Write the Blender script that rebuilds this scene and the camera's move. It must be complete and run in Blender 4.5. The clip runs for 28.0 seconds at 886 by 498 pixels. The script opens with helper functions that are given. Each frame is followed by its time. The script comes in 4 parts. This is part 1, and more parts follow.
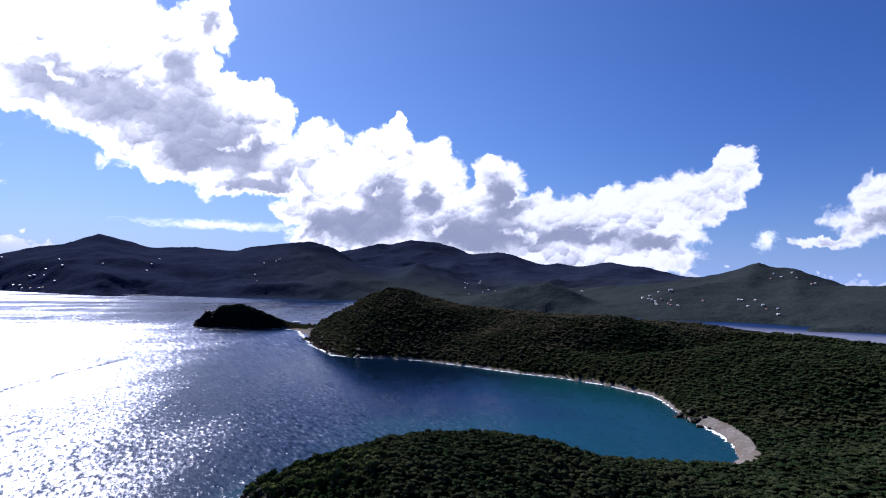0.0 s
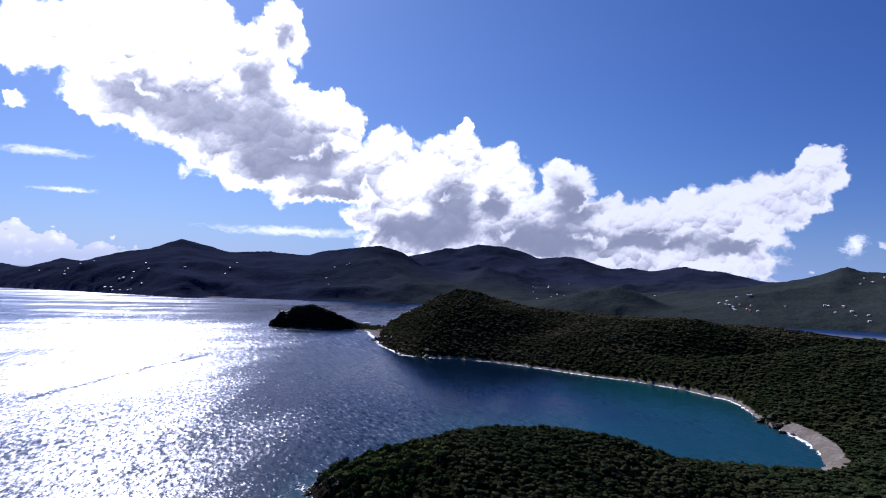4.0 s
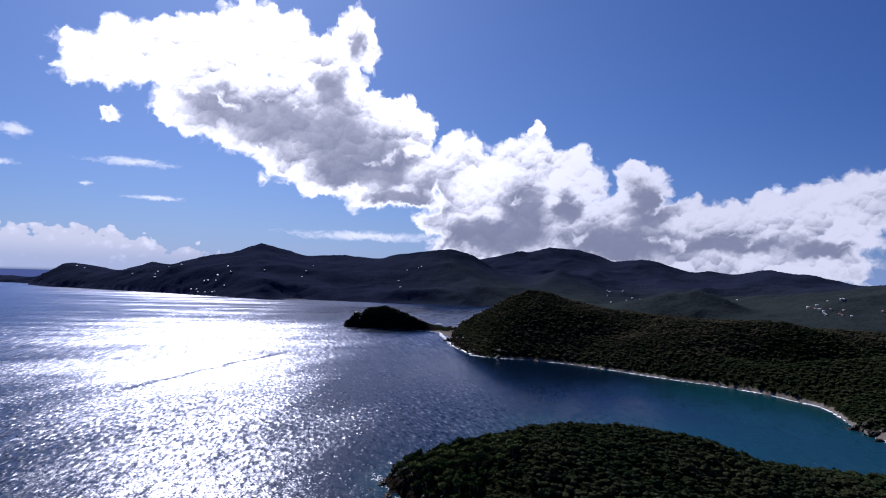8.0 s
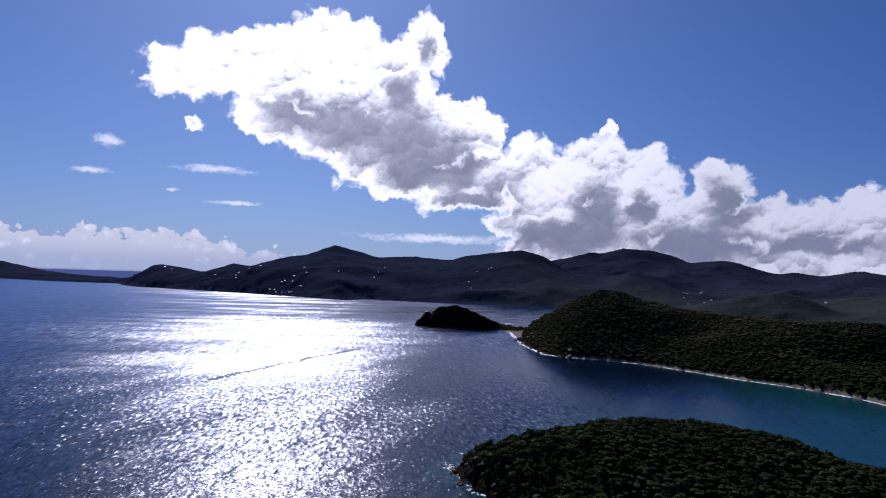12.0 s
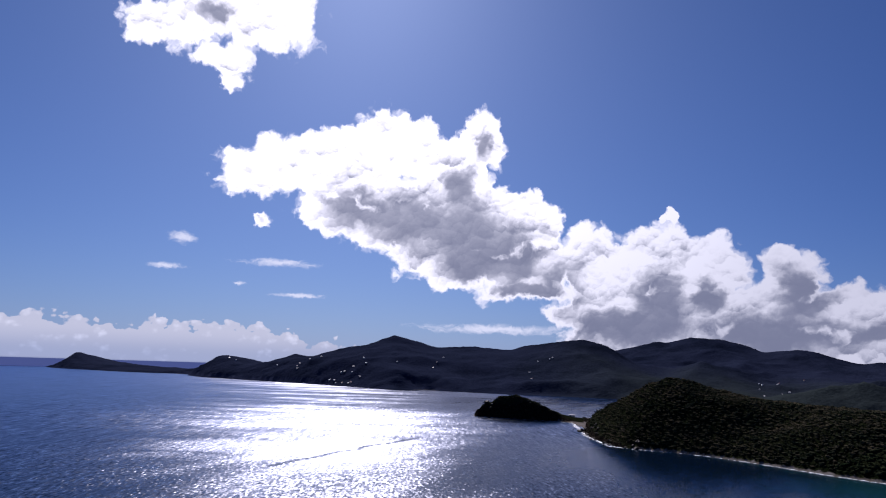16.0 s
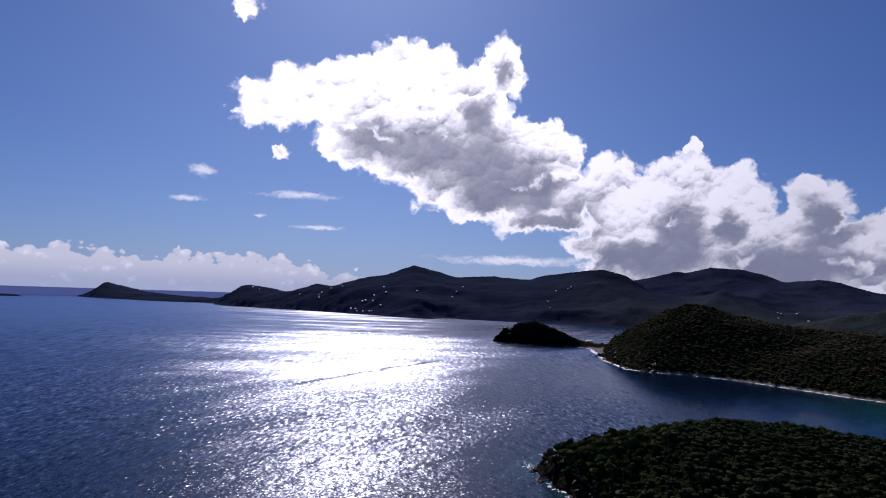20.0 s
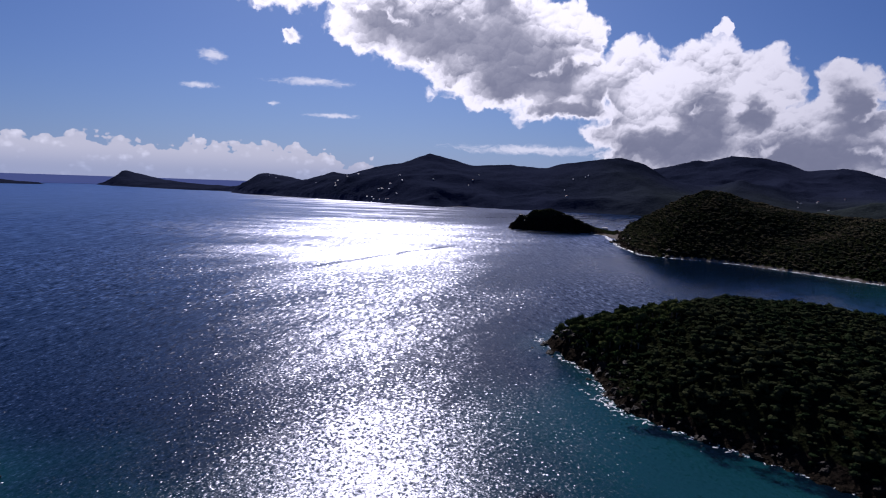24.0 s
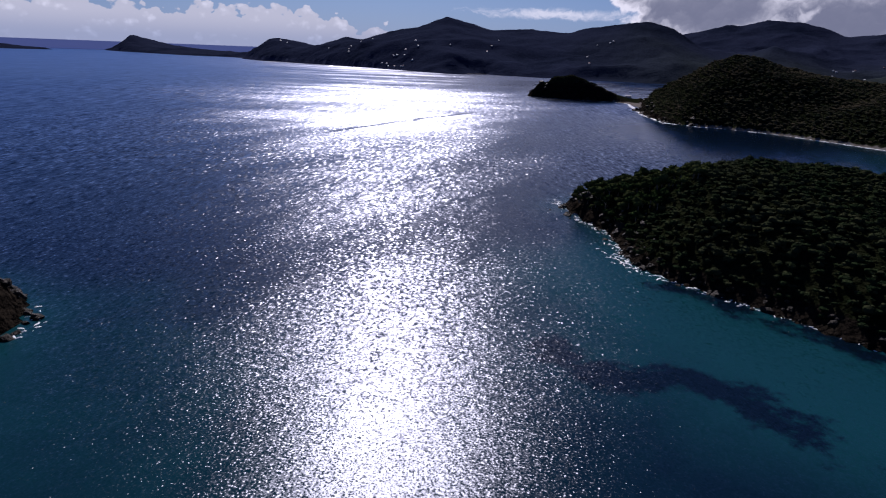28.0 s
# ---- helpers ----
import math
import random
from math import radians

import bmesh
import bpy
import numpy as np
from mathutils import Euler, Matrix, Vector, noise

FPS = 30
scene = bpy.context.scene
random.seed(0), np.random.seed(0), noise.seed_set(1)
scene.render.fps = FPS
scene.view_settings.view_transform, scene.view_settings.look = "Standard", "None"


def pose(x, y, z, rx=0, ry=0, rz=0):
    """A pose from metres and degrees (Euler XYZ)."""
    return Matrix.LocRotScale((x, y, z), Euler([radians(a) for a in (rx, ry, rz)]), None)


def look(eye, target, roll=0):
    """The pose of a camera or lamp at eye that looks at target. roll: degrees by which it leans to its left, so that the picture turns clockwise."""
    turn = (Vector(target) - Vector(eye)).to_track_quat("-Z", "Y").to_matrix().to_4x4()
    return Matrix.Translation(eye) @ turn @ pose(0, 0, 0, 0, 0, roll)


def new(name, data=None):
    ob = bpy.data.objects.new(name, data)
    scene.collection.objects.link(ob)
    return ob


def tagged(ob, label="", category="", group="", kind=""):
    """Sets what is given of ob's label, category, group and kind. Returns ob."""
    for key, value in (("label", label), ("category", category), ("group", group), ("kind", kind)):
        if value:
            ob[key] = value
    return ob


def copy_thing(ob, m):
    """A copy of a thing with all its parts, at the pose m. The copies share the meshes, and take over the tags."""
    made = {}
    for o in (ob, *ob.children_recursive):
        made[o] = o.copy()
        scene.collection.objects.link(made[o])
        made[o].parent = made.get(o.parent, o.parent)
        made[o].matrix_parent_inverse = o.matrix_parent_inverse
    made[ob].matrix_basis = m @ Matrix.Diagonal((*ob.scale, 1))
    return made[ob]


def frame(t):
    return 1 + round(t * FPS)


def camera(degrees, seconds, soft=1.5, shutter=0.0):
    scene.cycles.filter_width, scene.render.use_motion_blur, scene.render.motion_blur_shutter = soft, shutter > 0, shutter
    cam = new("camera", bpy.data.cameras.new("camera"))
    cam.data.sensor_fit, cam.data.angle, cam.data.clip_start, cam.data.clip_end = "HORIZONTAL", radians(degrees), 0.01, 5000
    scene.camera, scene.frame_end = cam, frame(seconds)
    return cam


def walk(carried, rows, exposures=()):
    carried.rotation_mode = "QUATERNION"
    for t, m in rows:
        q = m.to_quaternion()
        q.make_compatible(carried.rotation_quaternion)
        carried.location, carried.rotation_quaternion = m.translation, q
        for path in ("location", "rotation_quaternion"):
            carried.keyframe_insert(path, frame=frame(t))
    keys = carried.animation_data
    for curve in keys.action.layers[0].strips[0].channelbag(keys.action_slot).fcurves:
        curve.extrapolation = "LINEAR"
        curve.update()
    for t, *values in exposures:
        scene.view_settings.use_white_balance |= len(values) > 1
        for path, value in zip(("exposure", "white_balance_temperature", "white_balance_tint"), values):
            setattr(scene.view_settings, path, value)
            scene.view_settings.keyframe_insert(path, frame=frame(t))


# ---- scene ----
cam = camera(69.07, 28.0, soft=1.1)
EXPOSURES = [(0, 0.9, 5800, 21), (8, 0.38, 5850, 22), (12, 0.25, 5900, 23), (20, 0.15, 6100, 25), (28, 0.05, 6100, 25)]

# ---- camera: a drone that sinks slowly while it turns and tilts ----
# seconds, x, y, z, tilt above level, turn, lean
PATH = [
    (0, 2.07, 9.77, 99.90, 1.901, -25.838, 1.566),
    (0.5, 2.20, 9.58, 99.38, 2.001, -24.224, 1.560),
    (1, 2.27, 9.44, 98.85, 2.056, -22.814, 1.572),
    (1.5, 2.23, 9.33, 98.29, 2.088, -21.425, 1.621),
    (2, 2.04, 9.26, 97.65, 2.110, -21.014, 1.628),
    (2.5, 1.86, 9.17, 96.94, 2.128, -20.786, 1.674),
    (3, 1.64, 9.02, 96.18, 2.152, -20.516, 1.661),
    (3.5, 1.45, 8.94, 95.49, 2.179, -20.256, 1.691),
    (5.5, 0.79, 8.06, 93.12, 2.313, -17.444, 1.720),
    (6, 0.85, 7.93, 92.62, 2.338, -16.400, 1.735),
    (6.5, 0.94, 7.82, 92.18, 2.349, -15.477, 1.749),
    (7, 0.91, 7.69, 91.70, 2.365, -14.877, 1.733),
    (7.5, 0.74, 7.61, 91.22, 2.363, -14.184, 1.735),
    (8, 0.61, 7.29, 90.76, 2.386, -13.489, 1.747),
    (8.5, 0.64, 6.69, 90.36, 2.370, -12.787, 1.762),
    (9, 0.69, 5.84, 89.98, 2.368, -12.020, 1.759),
    (9.5, 0.67, 5.10, 89.58, 2.351, -11.160, 1.760),
    (10, 0.45, 4.57, 89.08, 2.359, -10.399, 1.792),
    (10.5, 0.24, 4.17, 88.52, 2.377, -9.591, 1.817),
    (11, 0.05, 3.63, 87.90, 2.367, -8.796, 1.813),
    (11.5, -0.16, 2.99, 87.28, 2.371, -8.032, 1.802),
    (12, -0.23, 2.32, 86.66, 2.396, -7.252, 1.811),
    (12.5, -0.28, 1.74, 86.05, 2.380, -6.499, 1.825),
    (14.5, -0.83, 0.14, 83.57, 2.440, -4.127, 1.826),
    (15, -0.65, -0.29, 82.89, 3.241, -3.484, 1.827),
    (15.5, -0.04, -0.93, 82.06, 6.286, -2.689, 1.830),
    (16, 0.61, -1.54, 81.14, 10.280, -1.759, 1.813),
    (16.5, 1.02, -1.97, 80.18, 11.348, -1.446, 1.765),
    (17, 1.12, -2.09, 79.26, 11.184, -1.159, 1.789),
    (17.5, 0.95, -1.85, 78.41, 10.330, -0.942, 1.809),
    (18, 0.73, -1.46, 77.64, 9.011, -0.782, 1.844),
    (18.5, 0.53, -0.98, 76.92, 7.903, -0.679, 1.855),
    (19, 0.39, -0.52, 76.24, 6.591, -0.513, 1.834),
    (19.5, 0.19, -0.18, 75.61, 5.483, -0.401, 1.836),
    (20, 0.00, 0.00, 75.00, 4.176, -0.265, 1.860),
    (20.5, -0.02, -0.06, 74.41, 3.063, -0.140, 1.868),
    (21, 0.25, -0.34, 73.82, 1.858, 0.013, 1.856),
    (21.5, 0.70, -0.69, 73.22, 0.659, 0.177, 1.852),
    (23.5, 0.54, -0.94, 71.18, -4.393, 0.711, 1.956),
    (24, 0.48, -0.82, 70.70, -5.673, 0.836, 1.982),
    (24.5, 0.48, -0.71, 70.18, -6.956, 0.955, 2.013),
    (25, 0.36, -0.62, 69.63, -8.228, 1.079, 2.033),
    (25.5, 0.24, -0.56, 69.10, -9.632, 1.233, 2.060),
    (26, 0.19, -0.54, 68.63, -11.134, 1.439, 2.105),
    (26.5, 0.10, -0.55, 68.12, -12.632, 1.622, 2.136),
    (27, -0.02, -0.70, 67.46, -14.110, 1.793, 2.173),
    (27.5, -0.08, -0.90, 66.67, -15.572, 1.914, 2.200),
    (28, -0.38, -1.34, 65.74, -17.021, 1.858, 2.214),
]
walk(cam, [(t, pose(x, y, z, 90 + tilt, 0, turn) @ pose(0, 0, 0, 0, 0, lean)) for t, x, y, z, tilt, turn, lean in PATH], EXPOSURES)

# ---- sky, clouds and sun ----
SUN_TURN, SUN_HEIGHT = -7.2, 37.5


class Nodes:
    """Short hand for building a node tree."""

    def __init__(self, tree):
        self.tree = tree
        tree.nodes.clear()

    def add(self, kind, **values):
        node = self.tree.nodes.new(kind)
        for key, value in values.items():
            setattr(node, key, value)
        return node

    def link(self, a, b):
        self.tree.links.new(a, b)

    def feed(self, socket, value):
        if isinstance(value, bpy.types.NodeSocket):
            self.link(value, socket)
        elif value is not None:
            socket.default_value = value

    def math(self, operation, a, b=None, c=None, clamp=False):
        node = self.add("ShaderNodeMath", operation=operation, use_clamp=clamp)
        for socket, value in zip(node.inputs, (a, b, c)):
            self.feed(socket, value)
        return node.outputs[0]

    def vec(self, operation, a, b=None, c=None):
        node = self.add("ShaderNodeVectorMath", operation=operation)
        for socket, value in zip(node.inputs, (a, b, c)):
            self.feed(socket, value)
        return node.outputs["Value" if operation in ("LENGTH", "DOT_PRODUCT", "DISTANCE") else "Vector"]

    def noise(self, vector, scale, detail=4.0, rough=0.55, distortion=0.0, kind="FBM"):
        node = self.add("ShaderNodeTexNoise", noise_dimensions="3D", noise_type=kind)
        self.feed(node.inputs["Vector"], vector)
        self.feed(node.inputs["Scale"], scale)
        node.inputs["Detail"].default_value = detail
        node.inputs["Roughness"].default_value = rough
        node.inputs["Distortion"].default_value = distortion
        return node

    def cells(self, vector, scale, detail=0.0, rough=0.5, feature="F1"):
        node = self.add("ShaderNodeTexVoronoi", feature=feature)
        self.feed(node.inputs["Vector"], vector)
        node.inputs["Scale"].default_value = scale
        node.inputs["Detail"].default_value = detail
        node.inputs["Roughness"].default_value = rough
        return node

    def step(self, value, low, high, to_low=0.0, to_high=1.0):
        node = self.add("ShaderNodeMapRange", interpolation_type="SMOOTHSTEP")
        for socket, v in zip((node.inputs[0], node.inputs[1], node.inputs[2], node.inputs[3], node.inputs[4]), (value, low, high, to_low, to_high)):
            self.feed(socket, v)
        return node.outputs[0]

    def mix(self, factor, a, b, blend="MIX"):
        node = self.add("ShaderNodeMix", data_type="RGBA", blend_type=blend)
        self.feed(node.inputs["Factor"], factor)
        for socket, v in zip((node.inputs[6], node.inputs[7]), (a, b)):
            self.feed(socket, (*v, 1) if isinstance(v, tuple) and len(v) == 3 else v)
        return node.outputs[2]


# Heaps of cumulus: turn from north, height, half width, half height, all in degrees.
CLOUD_LONG = [(-15.5, 15.8, 2.8, 1.8), (-11.5, 17.0, 3.0, 2.2), (-7.5, 18.0, 3.0, 2.4), (-3.6, 18.7, 3.0, 2.7),
              (-0.8, 19.4, 1.8, 2.0), (1.8, 16.2, 4.0, 3.4), (5.2, 20.0, 1.6, 2.2), (-7.5, 12.9, 3.4, 1.5), (-8.2, 15.4, 3.0, 1.4), (-4.4, 15.2, 3.0, 2.0),
              (-3.0, 12.4, 4.6, 2.2), (1.0, 11.2, 4.8, 3.0), (5.4, 12.2, 4.2, 3.4), (9.0, 13.2, 2.2, 2.3), (11.2, 12.4, 1.1, 1.2),
              (4.0, 8.9, 4.6, 1.9), (8.4, 8.6, 3.6, 2.3), (9.2, 6.9, 3.4, 0.9), (11.4, 9.0, 1.8, 1.8)]
CLOUD_HEAP = [(14.4, 9.4, 1.9, 2.5), (17.0, 7.8, 2.8, 2.9), (20.8, 9.4, 2.7, 2.9), (21.6, 13.4, 0.42, 0.9),
              (24.2, 8.8, 2.7, 2.1), (15.4, 5.0, 3.4, 1.7), (19.6, 4.8, 4.0, 2.1), (24.6, 5.2, 3.4, 2.1),
              (30.4, 7.6, 1.9, 2.1), (29.0, 4.6, 3.4, 2.3), (34.0, 4.8, 3.4, 1.9), (38.0, 4.5, 3.0, 1.6),
              (19.0, 2.4, 6.0, 2.0), (28.0, 2.2, 6.0, 2.2), (37.0, 2.2, 6.0, 2.0), (44.0, 1.8, 4.0, 1.4)]
CLOUD_ARM = [(41.6, 4.8, 3.0, 2.1), (44.8, 5.5, 2.8, 2.2), (47.4, 6.5, 2.3, 2.1), (50.0, 8.6, 1.5, 2.0),
             (50.3, 7.0, 1.0, 1.4), (44.0, 3.3, 3.8, 1.0)]
CLOUD_HIGH = [(-24.5, 26.6, 2.6, 1.9), (-21.0, 27.6, 4.0, 2.2), (-16.5, 28.8, 4.4, 2.9), (-13.0, 28.9, 2.6, 2.4),
              (-19.2, 24.6, 2.2, 1.3), (-18.0, 23.0, 1.0, 0.8), (-14.6, 12.0, 0.9, 0.5),
              (59.4, 4.8, 2.2, 1.7), (61.5, 6.4, 2.6, 2.2), (56.6, 3.0, 2.4, 0.5), (66.0, 4.4, 4.6, 1.8)]
# Thick cores that show grey from below.
CLOUD_CORE = [(-5.6, 13.3, 3.4, 1.5), (-1.5, 12.7, 3.8, 2.2), (3.2, 12.0, 3.8, 2.8), (3.2, 15.4, 1.2, 1.6), (5.2, 19.6, 0.8, 1.0),
              (7.6, 9.8, 3.4, 2.5), (4.7, 9.3, 3.4, 1.8), (9.0, 6.5, 3.6, 0.8), (20.6, 5.8, 1.9, 2.2), (17.6, 3.9, 5.0, 1.3),
              (31.1, 6.5, 1.6, 2.1), (24.2, 6.4, 1.3, 1.2), (29.5, 3.2, 5.0, 1.4),
              (12.2, 7.2, 2.0, 1.8), (37.5, 3.2, 4.0, 0.6), (44.0, 2.6, 2.0, 0.5), (62.0, 4.2, 4.0, 1.6), (-19.6, 28.0, 1.6, 0.8)]
# Thin low streaks.
CLOUD_THIN = [(6.6, 3.3, 7.0, 0.42), (-12.6, 8.3, 3.2, 0.35), (-20.6, 9.8, 1.2, 0.5), (-21.7, 7.4, 1.5, 0.25),
              (-10.8, 5.6, 2.2, 0.2), (-15.9, 6.4, 0.5, 0.2), (52.5, 3.1, 0.8, 0.9), (40.9, 7.5, 0.5, 0.5)]


def heap_field(n, place, heaps, soft):
    """Roundness of a row of heaps: 0 on the rim, 1 in the middle."""
    total = None
    for turn, height, wide, high in heaps:
        d = n.vec("LENGTH", n.vec("MULTIPLY", n.vec("SUBTRACT", place, (turn, height, 0)), (1 / wide, 1 / high, 0)))
        total = d if total is None else n.math("SMOOTH_MIN", total, d, soft)
    return n.math("SUBTRACT", 1.0, total)


def make_world():
    world = bpy.data.worlds.new("sky")
    scene.world = world
    world.use_nodes = True
    n = Nodes(world.node_tree)
    sky = n.add("ShaderNodeTexSky", sky_type="NISHITA", sun_disc=False, sun_elevation=radians(SUN_HEIGHT),
                sun_rotation=radians(SUN_TURN % 360), altitude=50.0, air_density=1.0, dust_density=0.6, ozone_density=3.0)
    way = n.add("ShaderNodeTexCoord").outputs["Generated"]
    xyz = n.add("ShaderNodeSeparateXYZ")
    n.link(way, xyz.inputs[0])
    turn = n.math("DEGREES", n.math("ARCTAN2", xyz.outputs[0], xyz.outputs[1]))
    height = n.math("DEGREES", n.math("ARCSINE", xyz.outputs[2]))
    flat = n.add("ShaderNodeCombineXYZ")
    n.link(turn, flat.inputs[0])
    n.link(height, flat.inputs[1])
    place = flat.outputs[0]

    # billows: warped place, then round cells at several sizes
    warp = n.noise(place, 0.35, 3.0, 0.6).outputs["Color"]
    bent = n.vec("ADD", place, n.vec("MULTIPLY", n.vec("SUBTRACT", warp, (0.5, 0.5, 0.5)), (3.4, 2.6, 0)))
    fine = n.noise(place, 1.6, 4.0, 0.62).outputs["Color"]
    bent = n.vec("ADD", bent, n.vec("MULTIPLY", n.vec("SUBTRACT", fine, (0.5, 0.5, 0.5)), (0.8, 0.8, 0)))

    def billow(at):
        puffs = n.cells(at, 0.42, 3.0, 0.5).outputs["Distance"]
        return n.math("SUBTRACT", 0.56, puffs)

    puff = billow(bent)
    heaps = CLOUD_LONG + CLOUD_HEAP + CLOUD_ARM
    body = heap_field(n, bent, heaps, 0.3)
    over = heap_field(n, n.vec("ADD", bent, (-0.4, 1.7, 0)), heaps, 0.3)
    thick = n.math("MULTIPLY_ADD", puff, 0.62, n.math("ADD", body, 0.52))
    ragged = n.math("MULTIPLY_ADD", puff, 0.8, n.math("ADD", heap_field(n, bent, CLOUD_HIGH, 0.3), 0.42))
    cover = n.math("MAXIMUM", n.step(thick, -0.07, 0.22), n.step(ragged, -0.1, 0.3))

    # thin streaks
    drawn = n.vec("MULTIPLY", bent, (0.55, 2.2, 1.0))
    wisps = n.noise(drawn, 0.9, 5.0, 0.65).outputs[0]
    streak = n.math("MULTIPLY_ADD", n.math("SUBTRACT", wisps, 0.5), 2.2, heap_field(n, n.vec("ADD", place, n.vec("MULTIPLY", n.vec("SUBTRACT", fine, (0.5, 0.5, 0.5)), (1.6, 0.35, 0))), CLOUD_THIN, 0.1))
    thin = n.math("MULTIPLY", n.step(streak, -0.2, 0.95), 0.8)

    # the far bank of small heaps over the open sea, all round the sky
    bank_top = n.math("MULTIPLY_ADD", n.math("SUBTRACT", n.noise(n.vec("MULTIPLY", place, (1.0, 0.0, 0.0)), 0.16, 3.0, 0.6).outputs[0], 0.5), 2.6, 3.6)
    bank_top = n.math("MULTIPLY_ADD", n.step(turn, -17.0, 2.0), -2.6, bank_top)
    loose = n.vec("ADD", place, n.vec("MULTIPLY", n.vec("SUBTRACT", fine, (0.5, 0.5, 0.5)), (0.5, 0.36, 0)))
    small = n.math("SUBTRACT", 0.45, n.cells(n.vec("MULTIPLY", loose, (1.0, 1.3, 1.0)), 0.66, 2.0, 0.5).outputs["Distance"])
    bank = n.math("MULTIPLY_ADD", small, 1.7, n.math("SUBTRACT", bank_top, height))
    bank = n.math("MULTIPLY", n.step(bank, 0.0, 0.2), n.step(height, -0.1, 1.3, 0.7, 0.95))

    # brightness: sunlit rims and tops, grey where the heap is thick above
    core = n.step(n.math("MULTIPLY_ADD", puff, -0.2, heap_field(n, bent, CLOUD_CORE, 0.5)), -0.7, 0.55)
    depth = n.math("MULTIPLY", n.step(thick, 0.12, 0.52), n.step(over, -1.0, 0.15))
    depth = n.math("MAXIMUM", depth, n.step(ragged, 0.1, 0.8))
    lit = n.math("SUBTRACT", 0.98, n.math("MULTIPLY", depth, n.math("MULTIPLY_ADD", core, 0.88, 0.12)))
    mottle = n.math("SUBTRACT", n.noise(bent, 0.75, 4.0, 0.6).outputs[0], 0.5)
    lit = n.math("MULTIPLY_ADD", mottle, n.math("MULTIPLY_ADD", core, -0.45, 0.6), lit)
    # each billow is bright on its crown and grey at its foot
    swell = n.vec("ADD", place, n.vec("MULTIPLY", n.vec("SUBTRACT", fine, (0.5, 0.5, 0.5)), (0.7, 0.7, 0)))
    swell = n.vec("ADD", swell, n.vec("MULTIPLY", n.vec("SUBTRACT", warp, (0.5, 0.5, 0.5)), (1.2, 1.2, 0)))
    for scale, weight in ((0.2, 0.5), (0.5, 0.56), (1.25, 0.34), (2.8, 0.14)):
        cell = n.cells(swell, scale, feature="SMOOTH_F1")
        cell.voronoi_dimensions = "2D"
        cell.inputs["Smoothness"].default_value = 0.3
        from_mid = n.vec("SUBTRACT", swell, cell.outputs["Position"])
        crown = n.math("SUBTRACT", n.vec("DOT_PRODUCT", from_mid, (-0.25 * scale, scale, 0)), n.math("MULTIPLY", cell.outputs["Distance"], 0.1))
        lit = n.math("MULTIPLY_ADD", crown, n.math("MULTIPLY", n.math("MULTIPLY_ADD", core, -0.85 * weight, weight), n.math("MULTIPLY_ADD", depth, 0.75, 0.25)), lit)
    near_sun = n.step(n.vec("DOT_PRODUCT", way, tuple(SUN_WAY)), 0.64, 0.95)
    lit = n.math("MULTIPLY_ADD", near_sun, 0.2, lit)
    glow = n.step(lit, -0.1, 1.05)
    shade = n.mix(glow, CLOUD_GREY, n.mix(near_sun, CLOUD_WHITE, CLOUD_BRIGHT))
    pale = n.mix(n.step(height, 0.3, 2.4), BANK_LOW, BANK_WHITE)
    bank_lit = n.mix(n.step(small, -0.35, 0.3), n.mix(0.42, pale, CLOUD_GREY), pale)

    # haze towards the horizon
    haze = n.math("MULTIPLY", n.math("POWER", n.math("SUBTRACT", 1.0, n.math("ABSOLUTE", xyz.outputs[2])), 15.0), 0.6)
    sunward = n.step(n.vec("DOT_PRODUCT", way, tuple(SUN_WAY)), 0.45, 0.97)
    colour = n.mix(1.0, sky.outputs[0], n.mix(sunward, SKY_AWAY, SKY_TINT), "MULTIPLY")
    colour = n.mix(haze, colour, HAZE)
    colour = n.mix(bank, colour, bank_lit)
    colour = n.mix(thin, colour, THIN_WHITE)
    colour = n.mix(cover, colour, shade)
    colour = n.mix(n.step(height, -0.6, -0.2), FAR_BLUE, colour)

    back = n.add("ShaderNodeBackground")
    n.link(colour, back.inputs[0])
    back.inputs[1].default_value = SKY_STRENGTH
    out = n.add("ShaderNodeOutputWorld")
    n.link(back.outputs[0], out.inputs[0])


SUN_WAY = Vector((math.sin(radians(SUN_TURN)) * math.cos(radians(SUN_HEIGHT)), math.cos(radians(SUN_TURN)) * math.cos(radians(SUN_HEIGHT)), math.sin(radians(SUN_HEIGHT))))
SKY_STRENGTH = 0.05
SKY_TINT, SKY_AWAY = (0.48, 0.65, 0.96), (0.3, 0.48, 0.87)
CLOUD_BRIGHT, CLOUD_WHITE, CLOUD_GREY = (19.5, 19.8, 20.4), (10.6, 11.0, 12.0), (3.3, 3.7, 5.0)
BANK_WHITE, BANK_LOW, THIN_WHITE = (14.0, 14.6, 15.8), (9.2, 10.4, 13.0), (14.0, 14.6, 15.6)
HAZE, FAR_BLUE = (4.6, 6.6, 11.6), (0.9, 1.6, 3.2)
make_world()

sun = new("sun", bpy.data.lights.new("sun", "SUN"))
sun.data.energy, sun.data.angle, sun.data.color = 5.0, radians(0.53), (1.0, 0.95, 0.88)
sun.matrix_world = look(SUN_WAY * 3000, (0, 0, 0))


# ---- materials ----
def material(name):
    mat = bpy.data.materials.new(name)
    mat.use_nodes = True
    n = Nodes(mat.node_tree)
    out = n.add("ShaderNodeOutputMaterial")
    bsdf = n.add("ShaderNodeBsdfPrincipled")
    n.link(bsdf.outputs[0], out.inputs[0])
    return mat, n, bsdf


